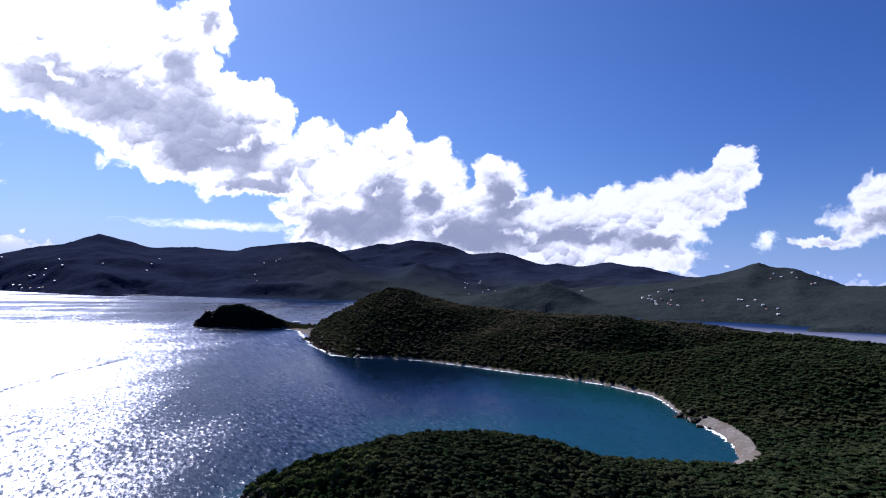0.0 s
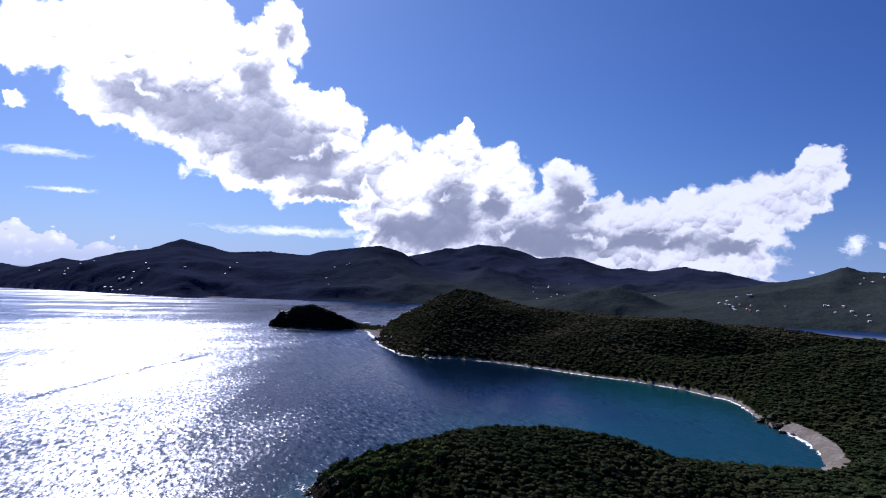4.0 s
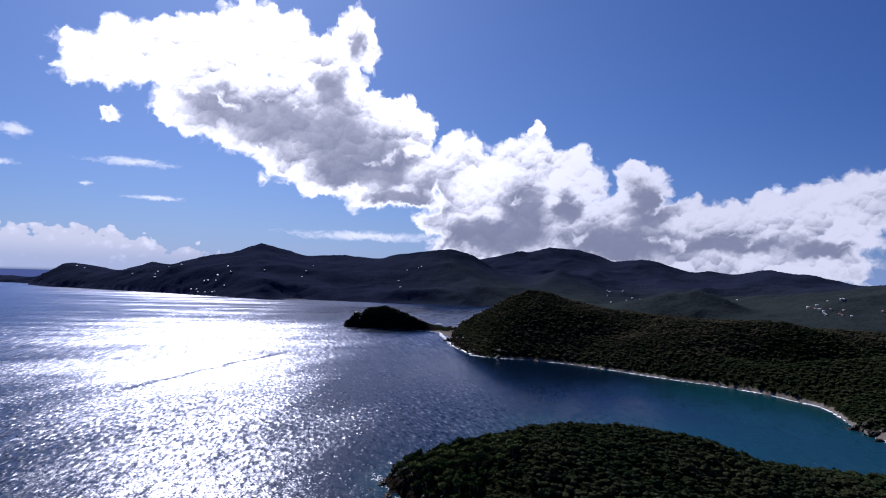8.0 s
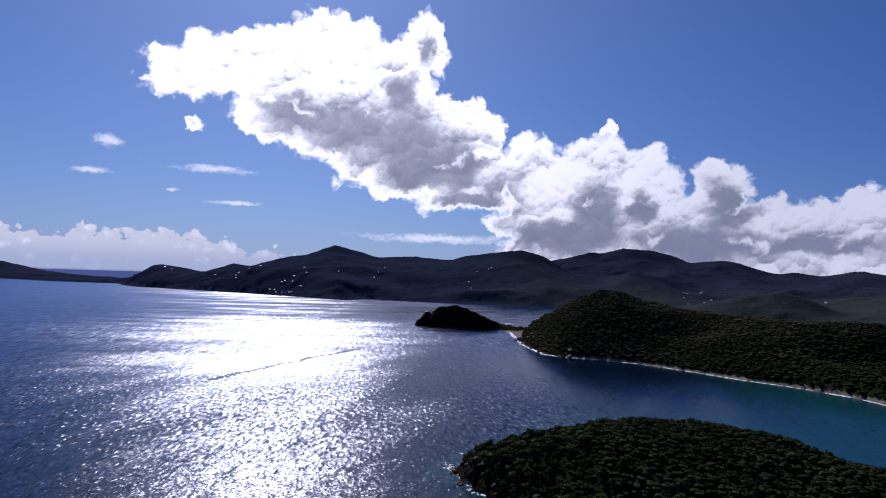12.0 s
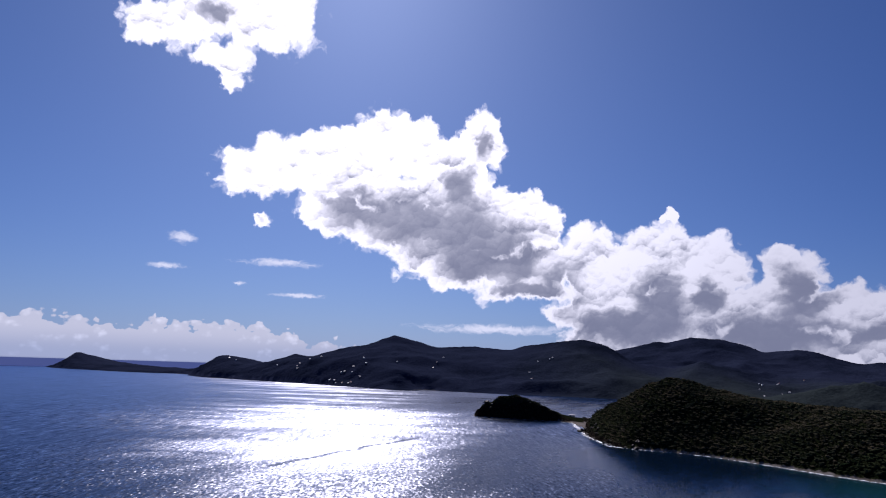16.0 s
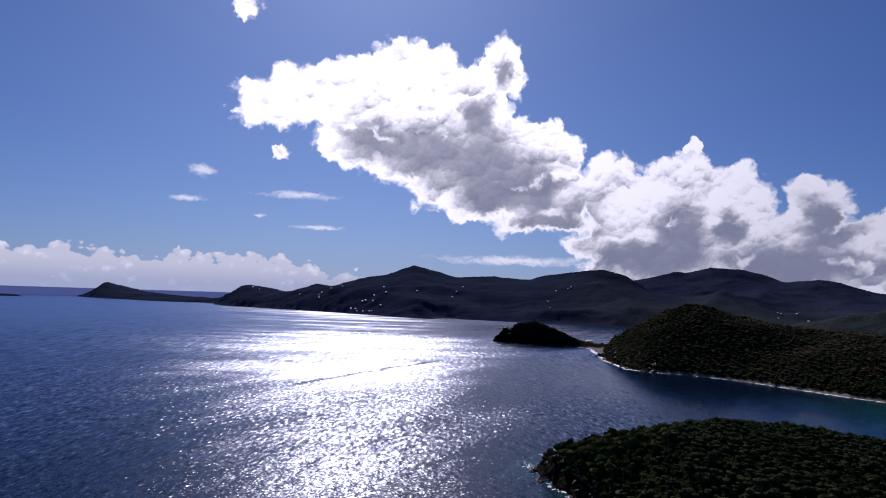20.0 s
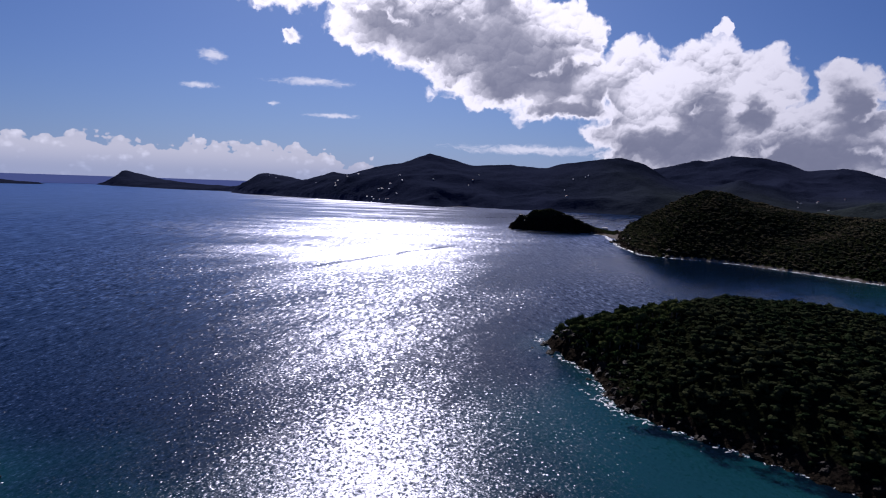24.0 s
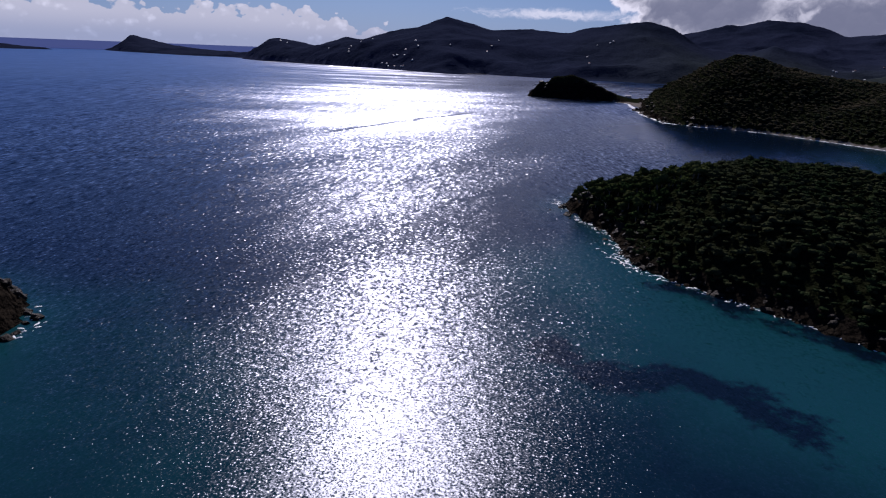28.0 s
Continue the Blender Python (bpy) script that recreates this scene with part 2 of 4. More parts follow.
def bump(n, bsdf, height, strength, distance):
    node = n.add("ShaderNodeBump")
    node.inputs["Strength"].default_value, node.inputs["Distance"].default_value = strength, distance
    n.link(height, node.inputs["Height"])
    n.link(node.outputs[0], bsdf.inputs["Normal"])
    return node


def spot(n):
    return n.add("ShaderNodeNewGeometry").outputs["Position"]


def mat_leaves(name, dark, light, dry, each="island"):
    mat, n, bsdf = material(name)
    rand = n.add("ShaderNodeNewGeometry").outputs["Random Per Island"] if each == "island" else n.add("ShaderNodeObjectInfo").outputs["Random"]
    at = spot(n)
    fine = n.noise(at, 1.1, 4.0, 0.65).outputs[0]
    wide = n.noise(at, 0.025, 3.0, 0.6).outputs[0]
    colour = n.mix(n.step(fine, 0.3, 0.72), dark, light)
    colour = n.mix(n.step(rand, 0.0, 0.5, 0.75, 0.0), colour, dark)
    colour = n.mix(n.step(rand, 0.55, 1.0, 0.0, 0.8), colour, dry)
    colour = n.mix(n.step(wide, 0.42, 0.66, 0.0, 0.65), colour, dry)
    n.link(colour, bsdf.inputs["Base Color"])
    bsdf.inputs["Roughness"].default_value = 0.62
    bsdf.inputs["Specular IOR Level"].default_value = 0.0
    bump(n, bsdf, n.noise(at, 2.6, 3.0, 0.7).outputs[0], 0.9, 0.4)
    return mat


def mat_bark():
    mat, n, bsdf = material("bark")
    at = spot(n)
    colour = n.mix(n.noise(at, 6.0, 4.0, 0.6).outputs[0], (0.09, 0.07, 0.05), (0.22, 0.19, 0.15))
    n.link(colour, bsdf.inputs["Base Color"])
    bsdf.inputs["Roughness"].default_value = 0.9
    bump(n, bsdf, n.noise(n.vec("MULTIPLY", at, (6, 6, 1)), 3.0, 3.0).outputs[0], 0.7, 0.05)
    return mat


def mat_ground(name, low, high, green, scale=1.0, shore=False, relief=1.0, less_haze=None):
    """Dry soil and scrub, with bare rock where the slope is steep."""
    mat, n, bsdf = material(name)
    at = spot(n)
    slope = n.add("ShaderNodeSeparateXYZ")
    n.link(n.add("ShaderNodeNewGeometry").outputs["True Normal"], slope.inputs[0])
    fine = n.noise(at, 0.35 * scale, 6.0, 0.68).outputs[0]
    wide = n.noise(at, 0.012 * scale, 5.0, 0.6).outputs[0]
    clumps = n.cells(at, 0.22 * scale, 2.0, 0.6).outputs["Distance"]
    soil = n.mix(n.step(fine, 0.3, 0.7), low, high)
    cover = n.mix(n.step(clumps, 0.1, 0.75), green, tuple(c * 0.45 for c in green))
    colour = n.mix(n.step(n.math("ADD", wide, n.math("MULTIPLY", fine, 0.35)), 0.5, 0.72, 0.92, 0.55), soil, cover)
    colour = n.mix(n.step(slope.outputs[2], 0.55, 0.82, 1.0, 0.0), colour, soil)
    if less_haze:
        # nearer low hills: a greener tone with less haze painted into the colour
        dry = n.mix(n.step(fine, 0.3, 0.7), tuple(c * 0.6 for c in less_haze), less_haze)
        colour = n.mix(n.add("ShaderNodeAttribute", attribute_name="less_haze").outputs["Fac"], colour, dry)
    if shore:
        # bare rock and pale sand where the shore is so
        rim = n.math("MULTIPLY", n.math("SUBTRACT", fine, 0.5), 0.9)
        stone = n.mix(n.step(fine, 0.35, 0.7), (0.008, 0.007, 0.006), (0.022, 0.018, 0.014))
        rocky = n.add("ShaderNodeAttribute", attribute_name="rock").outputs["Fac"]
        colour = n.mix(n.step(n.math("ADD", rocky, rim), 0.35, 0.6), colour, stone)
        grit = n.mix(n.step(n.noise(at, 0.5, 5.0, 0.7).outputs[0], 0.35, 0.7), (0.1, 0.09, 0.082), (0.18, 0.168, 0.158))
        grit = n.mix(n.step(n.noise(at, 0.07, 3.0, 0.6).outputs[0], 0.4, 0.65), grit, (0.1, 0.088, 0.075))
        sandy = n.add("ShaderNodeAttribute", attribute_name="sand").outputs["Fac"]
        colour = n.mix(n.step(n.math("ADD", sandy, rim), 0.38, 0.62), colour, grit)
    n.link(colour, bsdf.inputs["Base Color"])
    bsdf.inputs["Roughness"].default_value = 0.92
    bsdf.inputs["Specular IOR Level"].default_value = 0.0
    height = n.math("ADD", n.math("MULTIPLY", clumps, -1.0), fine)
    if shore:
        height = n.math("MULTIPLY", height, n.step(sandy, 0.1, 0.5, 1.0, 0.06))
    bump(n, bsdf, height, relief, 3.0 / scale)
    return mat


def mat_rock():
    mat, n, bsdf = material("rock")
    at = spot(n)
    layers = n.noise(n.vec("MULTIPLY", at, (0.4, 0.4, 1.4)), 0.5, 6.0, 0.65).outputs[0]
    grain = n.noise(at, 2.2, 5.0, 0.7).outputs[0]
    colour = n.mix(n.step(layers, 0.3, 0.7), (0.008, 0.007, 0.006), (0.022, 0.018, 0.014))
    colour = n.mix(n.step(grain, 0.45, 0.75, 0.0, 0.6), colour, (0.032, 0.026, 0.021))
    n.link(colour, bsdf.inputs["Base Color"])
    bsdf.inputs["Roughness"].default_value = 0.6
    bsdf.inputs["Specular IOR Level"].default_value = 0.1
    bump(n, bsdf, n.math("ADD", layers, grain), 1.0, 0.5)
    return mat


def mat_foam():
    mat, n, bsdf = material("foam")
    at = spot(n)
    colour = n.mix(n.noise(at, 1.5, 4.0, 0.7).outputs[0], (0.62, 0.66, 0.68), (0.88, 0.9, 0.9))
    n.link(colour, bsdf.inputs["Base Color"])
    bsdf.inputs["Roughness"].default_value = 0.8
    bump(n, bsdf, n.noise(at, 2.0, 4.0).outputs[0], 0.8, 0.4)
    return mat


def mat_sea():
    """Rippled salt water whose colour follows the depth of the bottom beneath."""
    mat, n, bsdf = material("sea_water")
    at = spot(n)
    shoal = n.add("ShaderNodeAttribute", attribute_name="shoal").outputs["Fac"]
    patch = n.noise(at, 0.02, 5.0, 0.6, 0.6).outputs[0]
    shoal = n.math("ADD", shoal, n.math("MULTIPLY", n.math("SUBTRACT", patch, 0.5), n.step(shoal, 0.0, 0.3, 0.0, 0.7)))
    bed = n.mix(n.step(shoal, 0.1, 0.85), SEA_DEEP, SEA_SHOAL)
    reef = n.add("ShaderNodeAttribute", attribute_name="reef").outputs["Fac"]
    ragged = n.math("MULTIPLY_ADD", n.math("SUBTRACT", n.noise(at, 0.1, 6.0, 0.7).outputs[0], 0.5), 2.4, reef)
    bed = n.mix(n.step(ragged, 0.32, 0.75), bed, SEA_WEED)
    # the lagoon's pale sky reflection is painted into its base colour
    bed = n.mix(n.add("ShaderNodeAttribute", attribute_name="lagoon_sheen").outputs["Fac"], bed, SEA_SHEEN)
    n.link(bed, bsdf.inputs["Base Color"])
    away = n.vec("LENGTH", at)
    # wind lanes: long bands where the chop is weaker or stronger
    lanes = n.noise(n.vec("MULTIPLY", at, (0.25, 1.0, 1.0)), 0.011, 5.0, 0.66, 0.4).outputs[0]
    calm = n.math("MULTIPLY_ADD", n.step(lanes, 0.36, 0.64, -0.12, 0.08), n.step(away, 150.0, 800.0, 0.3, 1.0), 1.0)
    # the sound past the islet lies in the lee of the mountains
    lee = n.math("MULTIPLY", n.step(away, 1050.0, 1300.0), n.step(away, 1900.0, 2400.0, 1.0, 0.6))
    calm = n.math("MULTIPLY_ADD", lee, -0.2, calm)
    # the curved bay and the strait behind the islet are sheltered
    shelter = n.step(n.vec("DISTANCE", at, (335.0, 585.0, 0.0)), 130.0, 370.0, 1.0, 0.0)
    calm = n.math("MULTIPLY", n.math("MULTIPLY_ADD", shelter, -0.66, 1.0), calm)
    strait = n.step(n.vec("DISTANCE", at, (480.0, 1480.0, 0.0)), 300.0, 560.0, 1.0, 0.0)
    calm = n.math("MULTIPLY", n.math("MULTIPLY_ADD", strait, -0.4, 1.0), calm)
    # gusts drawn out along the wind
    gust = n.add("ShaderNodeCombineXYZ")
    n.link(n.vec("DOT_PRODUCT", at, (0.894, -0.449, 0.0)), gust.inputs[0])
    n.link(n.math("MULTIPLY", n.vec("DOT_PRODUCT", at, (0.449, 0.894, 0.0)), 0.16), gust.inputs[1])
    gusts = n.noise(gust.outputs[0], 0.022, 4.0, 0.6).outputs[0]
    calm = n.math("MULTIPLY_ADD", n.step(gusts, 0.38, 0.62, -0.15, 0.08), n.step(away, 250.0, 800.0, 1.0, 0.3), calm)
    # one long narrow slick that drifts across the bay mouth
    wander = n.math("MULTIPLY", n.math("SUBTRACT", n.noise(at, 0.02, 4.0, 0.6).outputs[0], 0.5), 26.0)
    off = n.math("ABSOLUTE", n.math("ADD", n.math("ADD", n.vec("DOT_PRODUCT", at, (0.894, -0.449, 0.0)), 339.0), wander))
    run = n.vec("DOT_PRODUCT", at, (0.449, 0.894, 0.0))
    slick = n.math("MULTIPLY", n.step(off, 1.0, 6.0, 1.0, 0.0), n.math("MULTIPLY", n.step(run, 400.0, 430.0), n.step(run, 640.0, 680.0, 1.0, 0.0)))
    calm = n.math("MULTIPLY", calm, n.math("MULTIPLY_ADD", slick, -0.3, 1.0))
    # slopes of swell, wind waves and ripples lean the surface; fine ones fade with distance into gloss
    slope = None
    for size, long, turn, weights in SEA_SLOPES:
        turned = n.add("ShaderNodeMapping")
        turned.inputs["Rotation"].default_value = (0, 0, radians(turn))
        turned.inputs["Scale"].default_value = (1.0, long, 1.0)
        n.link(at, turned.inputs[0])
        lean = n.vec("SUBTRACT", n.noise(turned.outputs[0], size, 1.0, 0.5).outputs["Color"], (0.5, 0.5, 0.5))
        # most of the water is gently tilted, a few crests are steep
        steep = n.vec("ADD", n.vec("MULTIPLY", n.vec("ABSOLUTE", lean), (3.6, 3.6, 0.0)), (0.2, 0.2, 0.0))
        lean = n.vec("MULTIPLY", n.vec("MULTIPLY", lean, steep), (SEA_WAVE * 0.9, SEA_WAVE, 0.0))
        (r0, w0), (r1, w1), (r2, w2) = weights
        weight = n.math("ADD", n.step(away, r0, r1, w0, w1), n.step(away, r1, r2, 0.0, w2 - w1))
        grown = n.add("ShaderNodeVectorMath", operation="SCALE")
        n.link(lean, grown.inputs[0])
        n.link(weight, grown.inputs["Scale"])
        slope = grown.outputs[0] if slope is None else n.vec("ADD", slope, grown.outputs[0])
    scaled = n.add("ShaderNodeVectorMath", operation="SCALE")
    n.link(slope, scaled.inputs[0])
    n.link(calm, scaled.inputs["Scale"])
    lean = n.vec("NORMALIZE", n.vec("ADD", scaled.outputs[0], (0, 0, 1)))
    bsdf.inputs["Specular IOR Level"].default_value = 0.0
    bsdf.inputs["Roughness"].default_value = 1.0
    gloss = n.add("ShaderNodeBsdfAnisotropic", distribution="BECKMANN")
    gloss.inputs["Color"].default_value = SEA_GLOSS
    n.link(n.math("MULTIPLY", n.step(away, 60.0, 650.0, *SEA_ROUGH), n.math("POWER", calm, 0.5)), gloss.inputs["Roughness"])
    edge = n.add("ShaderNodeFresnel")
    edge.inputs["IOR"].default_value = 1.27
    blend = n.add("ShaderNodeMixShader")
    for target in (gloss.inputs["Normal"], edge.inputs["Normal"]):
        n.link(lean, target)
    n.link(edge.outputs[0], blend.inputs[0])
    n.link(bsdf.outputs[0], blend.inputs[1])
    n.link(gloss.outputs[0], blend.inputs[2])
    n.link(blend.outputs[0], next(x for x in n.tree.nodes if x.type == "OUTPUT_MATERIAL").inputs[0])
    return mat


def mat_plain(name, colour, worn, rough=0.7, metal=0.0):
    mat, n, bsdf = material(name)
    at = spot(n)
    n.link(n.mix(n.step(n.noise(at, 0.8, 5.0, 0.65).outputs[0], 0.4, 0.75), colour, worn), bsdf.inputs["Base Color"])
    bsdf.inputs["Roughness"].default_value, bsdf.inputs["Metallic"].default_value = rough, metal
    return mat


SEA_DEEP, SEA_SHOAL, SEA_WEED = (0.0015, 0.007, 0.018), (0.003, 0.034, 0.043), (0.001, 0.005, 0.011)
SEA_ROUGH, SEA_WAVE, SEA_GLOSS = (0.3, 0.397), 1.12, (0.59, 0.63, 0.76, 1)
SEA_SHEEN = (0.27, 0.265, 0.27)
# waves: how many to the metre, squeeze along their run, turn, and weight at three distances
SEA_SLOPES = [(2.2, 0.9, 16, ((40, 0.62), (110, 0.66), (230, 0.1))),
              (1.1, 0.6, 10, ((70, 0.15), (190, 0.68), (420, 0.1))),
              (0.52, 0.32, 6, ((160, 0.08), (420, 0.68), (900, 0.1))),
              (0.24, 0.15, 4, ((380, 0.05), (900, 0.36), (1900, 0.08))),
              (0.09, 0.08, 0, ((800, 0.03), (1900, 0.1), (3000, 0.1)))]
LEAF_NEAR = mat_leaves("leaves_near", (0.009, 0.0165, 0.006), (0.036, 0.062, 0.018), (0.068, 0.078, 0.027), "object")
LEAF_FAR = mat_leaves("leaves_far", (0.008, 0.0145, 0.007), (0.022, 0.036, 0.0145), (0.038, 0.042, 0.021))
LEAF_HILL = mat_leaves("leaves_hill", (0.012, 0.017, 0.0105), (0.035, 0.042, 0.024), (0.072, 0.06, 0.038))
BARK, ROCK, FOAM, SEA = mat_bark(), mat_rock(), mat_foam(), mat_sea()
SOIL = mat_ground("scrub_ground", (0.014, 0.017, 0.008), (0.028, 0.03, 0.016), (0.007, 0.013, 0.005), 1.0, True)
# the blue of distant haze is put into the base colours of these hills
HILLS = mat_ground("hazy_wooded_hills", (0.021, 0.027, 0.054), (0.033, 0.04, 0.07), (0.014, 0.021, 0.044), 0.35, relief=0.16, less_haze=(0.026, 0.034, 0.036))
WALLS = [mat_plain("white_render", (0.55, 0.54, 0.52), (0.42, 0.41, 0.39)), mat_plain("cream_render", (0.72, 0.66, 0.54), (0.6, 0.54, 0.44))]
ROOFS = [mat_plain("pale_metal_roof", (0.56, 0.57, 0.58), (0.42, 0.42, 0.41), 0.5), mat_plain("red_roof", (0.4, 0.16, 0.1), (0.3, 0.12, 0.08), 0.5)]
PANE = mat_plain("dark_pane", (0.03, 0.04, 0.05), (0.05, 0.06, 0.07), 0.08)


# ---- mesh helpers ----
def mesh_of(name, verts, faces, mats, smooth=False, index=None):
    """A mesh from arrays of corners and of triangles or quads."""
    verts, faces = np.asarray(verts, np.float32), np.asarray(faces, np.int32)
    me = bpy.data.meshes.new(name)
    me.vertices.add(len(verts))
    me.vertices.foreach_set("co", verts.ravel())
    me.loops.add(faces.size)
    me.loops.foreach_set("vertex_index", faces.ravel())
    me.polygons.add(len(faces))
    me.polygons.foreach_set("loop_start", np.arange(0, faces.size, faces.shape[1], dtype=np.int32))
    me.polygons.foreach_set("use_smooth", np.full(len(faces), smooth))
    for mat in mats:
        me.materials.append(mat)
    if index is not None:
        me.polygons.foreach_set("material_index", np.asarray(index, np.int32))
    me.update(calc_edges=True)
    me.validate()
    return me


def part(name, bm, mat, parent, label=""):
    me = bpy.data.meshes.new(name)
    bm.to_mesh(me)
    bm.free()
    me.materials.append(mat)
    ob = new(name, me)
    ob.parent = parent
    if label:
        tagged(ob, label)
    return ob


def lattice(x, y, seed=0):
    """Smooth value noise, -1 to 1."""
    i, j = np.floor(x).astype(np.int64), np.floor(y).astype(np.int64)
    u, v = x - i, y - j
    u, v = u * u * (3 - 2 * u), v * v * (3 - 2 * v)

    def h(a, b):
        k = (a * 374761393 + b * 668265263 + seed * 974634777) & 0xFFFFFFFF
        k = ((k ^ (k >> 13)) * 1274126177) & 0xFFFFFFFF
        return ((k ^ (k >> 16)) & 0xFFFF) / 32767.5 - 1

    return (h(i, j) * (1 - u) + h(i + 1, j) * u) * (1 - v) + (h(i, j + 1) * (1 - u) + h(i + 1, j + 1) * u) * v


def rough(x, y, size, octaves=4, seed=0, gain=0.5):
    total, amp = 0, 1.0
    for k in range(octaves):
        total = total + amp * lattice(x / size, y / size, seed + k)
        size, amp = size / 2.03, amp * gain
    return total


def ridged(x, y, size, octaves=4, seed=0):
    total, amp = 0, 1.0
    for k in range(octaves):
        total = total + amp * (1 - 2 * np.abs(lattice(x / size, y / size, seed + k)))
        size, amp = size / 2.1, amp * 0.5
    return total


def dense(line, gap, closed=False):
    """Points along a polyline, about gap apart."""
    pts = [np.asarray(p, float) for p in line]
    if closed:
        pts.append(pts[0])
    out = []
    for a, b in zip(pts, pts[1:]):
        k = max(1, int(np.linalg.norm((b - a)[:2]) / gap))
        out += [a + (b - a) * i / k for i in range(k)]
    return np.array(out + ([] if closed else [pts[-1]]))


def rounded(line, closed=False, times=2):
    """Cuts the corners of a polyline."""
    pts = [np.asarray(p, float) for p in line]
    for _ in range(times):
        ends = list(zip(pts, pts[1:] + ([pts[0]] if closed else [])))[: len(pts) if closed else len(pts) - 1]
        cut = [q for a, b in ends for q in (a * 0.75 + b * 0.25, a * 0.25 + b * 0.75)]
        pts = cut if closed else [pts[0]] + cut[1:-1] + [pts[-1]]
    return pts


def nearest(x, y, pts):
    """The distance of each place from the nearest of pts, and which one."""
    best, which = np.full(x.shape, 1e9), np.zeros(x.shape, np.int64)
    for k in range(0, len(x), 4000):
        s = slice(k, k + 4000)
        d = np.hypot(x[s, None] - pts[None, :, 0], y[s, None] - pts[None, :, 1])
        which[s] = d.argmin(1)
        best[s] = d.min(1)
    return best, which


def inside(x, y, ring):
    result = np.zeros(x.shape, bool)
    for (ax, ay), (bx, by) in zip(ring[:, :2], np.roll(ring[:, :2], -1, 0)):
        cross = (ay > y) != (by > y)
        result ^= cross & (x < (bx - ax) * (y - ay) / (by - ay + 1e-12) + ax)
    return result


def polar(turn, away, z):
    return (away * math.sin(radians(turn)), away * math.cos(radians(turn)), z)


class Land:
    """Land inside a shoreline, domed up to its crests."""

    def __init__(self, shore, crests, full=1.7, wobble=2.0, seed=1, spread=4.0, cliff=1.5, valleys=(), bank=0.0):
        self.ring = dense(rounded(shore, True), 6.0, True)
        self.crests = np.concatenate([dense(c, 14.0) for c in crests])
        self.spine = np.concatenate([dense(c, 3.0) for c in crests])
        self.full, self.wobble, self.seed, self.spread, self.cliff, self.valleys, self.bank = full, wobble, seed, spread, cliff, valleys, bank

    def out(self, x, y):
        """Metres inland; negative out at sea."""
        wx = x + rough(x, y, 22, 3, self.seed + 30) * self.wobble
        wy = y + rough(x, y, 22, 3, self.seed + 60) * self.wobble
        d, _ = nearest(wx, wy, self.ring)
        return np.where(inside(wx, wy, self.ring), d, -d)

    def height(self, x, y, inland=None):
        d = self.out(x, y) if inland is None else inland
        r, _ = nearest(x, y, self.spine)
        r = np.sqrt(r * r + 64.0) - 8.0
        total, weight = np.zeros(x.shape), np.zeros(x.shape)
        for cx, cy, cz in self.crests:
            w = 1 / (np.hypot(x - cx, y - cy) + 8) ** self.spread
            total, weight = total + w * cz, weight + w
        u = np.clip(d, 0, None) / (np.clip(d, 0, None) + r + 1e-6)
        # the shore of the near point rises in a steep bank
        full = self.full + self.bank * np.clip((420 - y) / 120, 0, 1) * np.clip((x - 58) / 40, 0, 1) * np.clip((200 - x) / 60, 0, 1)
        z = total / weight * (1 - (1 - u) ** full)
        for line, deep, wide in self.valleys:
            r, _ = nearest(x, y, dense(line, 8.0))
            z = z - deep * np.exp(-(r / wide) ** 2) * np.clip(d / 60, 0, 1)
        z += rough(x, y, 45, 4, self.seed) * np.clip(d / 30, 0, 1) * 2.2
        return np.where(d > 0, z + self.cliff * (1 - np.exp(-np.clip(d, 0, None) / 3.5)), np.clip(d * 0.12, -6, 0))


def land_mesh(name, land, box, gap, mat, kinds=None):
    """The heightfield of a land within box as one mesh; cells far out at sea are left off."""
    x0, y0, x1, y1 = box
    xs, ys = np.arange(x0, x1 + gap, gap), np.arange(y0, y1 + gap, gap)
    gx, gy = [a.ravel() for a in np.meshgrid(xs, ys)]
    d = land.out(gx, gy)
    z = land.height(gx, gy, d)
    nx = len(xs)
    i = np.arange(len(gx)).reshape(len(ys), nx)
    quads = np.stack([i[:-1, :-1], i[:-1, 1:], i[1:, 1:], i[1:, :-1]], -1).reshape(-1, 4)
    quads = quads[d[quads].max(1) > -14]
    used, inverse = np.unique(quads, return_inverse=True)
    verts = np.stack([gx, gy, z], -1)[used]
    quads = inverse.reshape(-1, 4)
    ob = new(name, mesh_of(name, verts, quads, [mat], True))
    if kinds:
        for key, values in zip(("sand", "rock"), kinds(verts, d[used])):
            ob.data.attributes.new(key, "FLOAT", "POINT").data.foreach_set("value", np.asarray(values, np.float32))
    return ob


# ---- the land ----
NEAR_SHORE = [(44, 296), (52, 264), (61, 236), (57, 208), (68, 191), (80, 176), (91, 165), (100, 152), (114, 134), (128, 108),
              (170, 60), (260, 10), (420, -40), (760, 40), (980, 280), (930, 620), (820, 860), (700, 930), (540, 910),
              (420, 905), (330, 925), (262, 950), (229, 905), (216, 818), (216, 722), (240, 700), (272, 682), (302, 652),
              (331, 600), (352, 556), (380, 514), (396, 470), (400, 425), (390, 395), (358, 345), (350, 312), (332, 283),
              (300, 250), (262, 262), (214, 292), (160, 312), (104, 314), (66, 308)]
CREST_POINT = [polar(9.6, 287, 2.8), polar(11.2, 284, 7.8), polar(13.2, 282, 11.9), polar(16, 280, 16.9), polar(19.6, 278, 22.9), polar(24, 276, 28.7), polar(29, 278, 28.9),
               polar(34, 275, 24.6), polar(42, 263, 12), polar(50, 252, 7.2), polar(58, 290, 14.5), polar(66, 360, 27.9)]
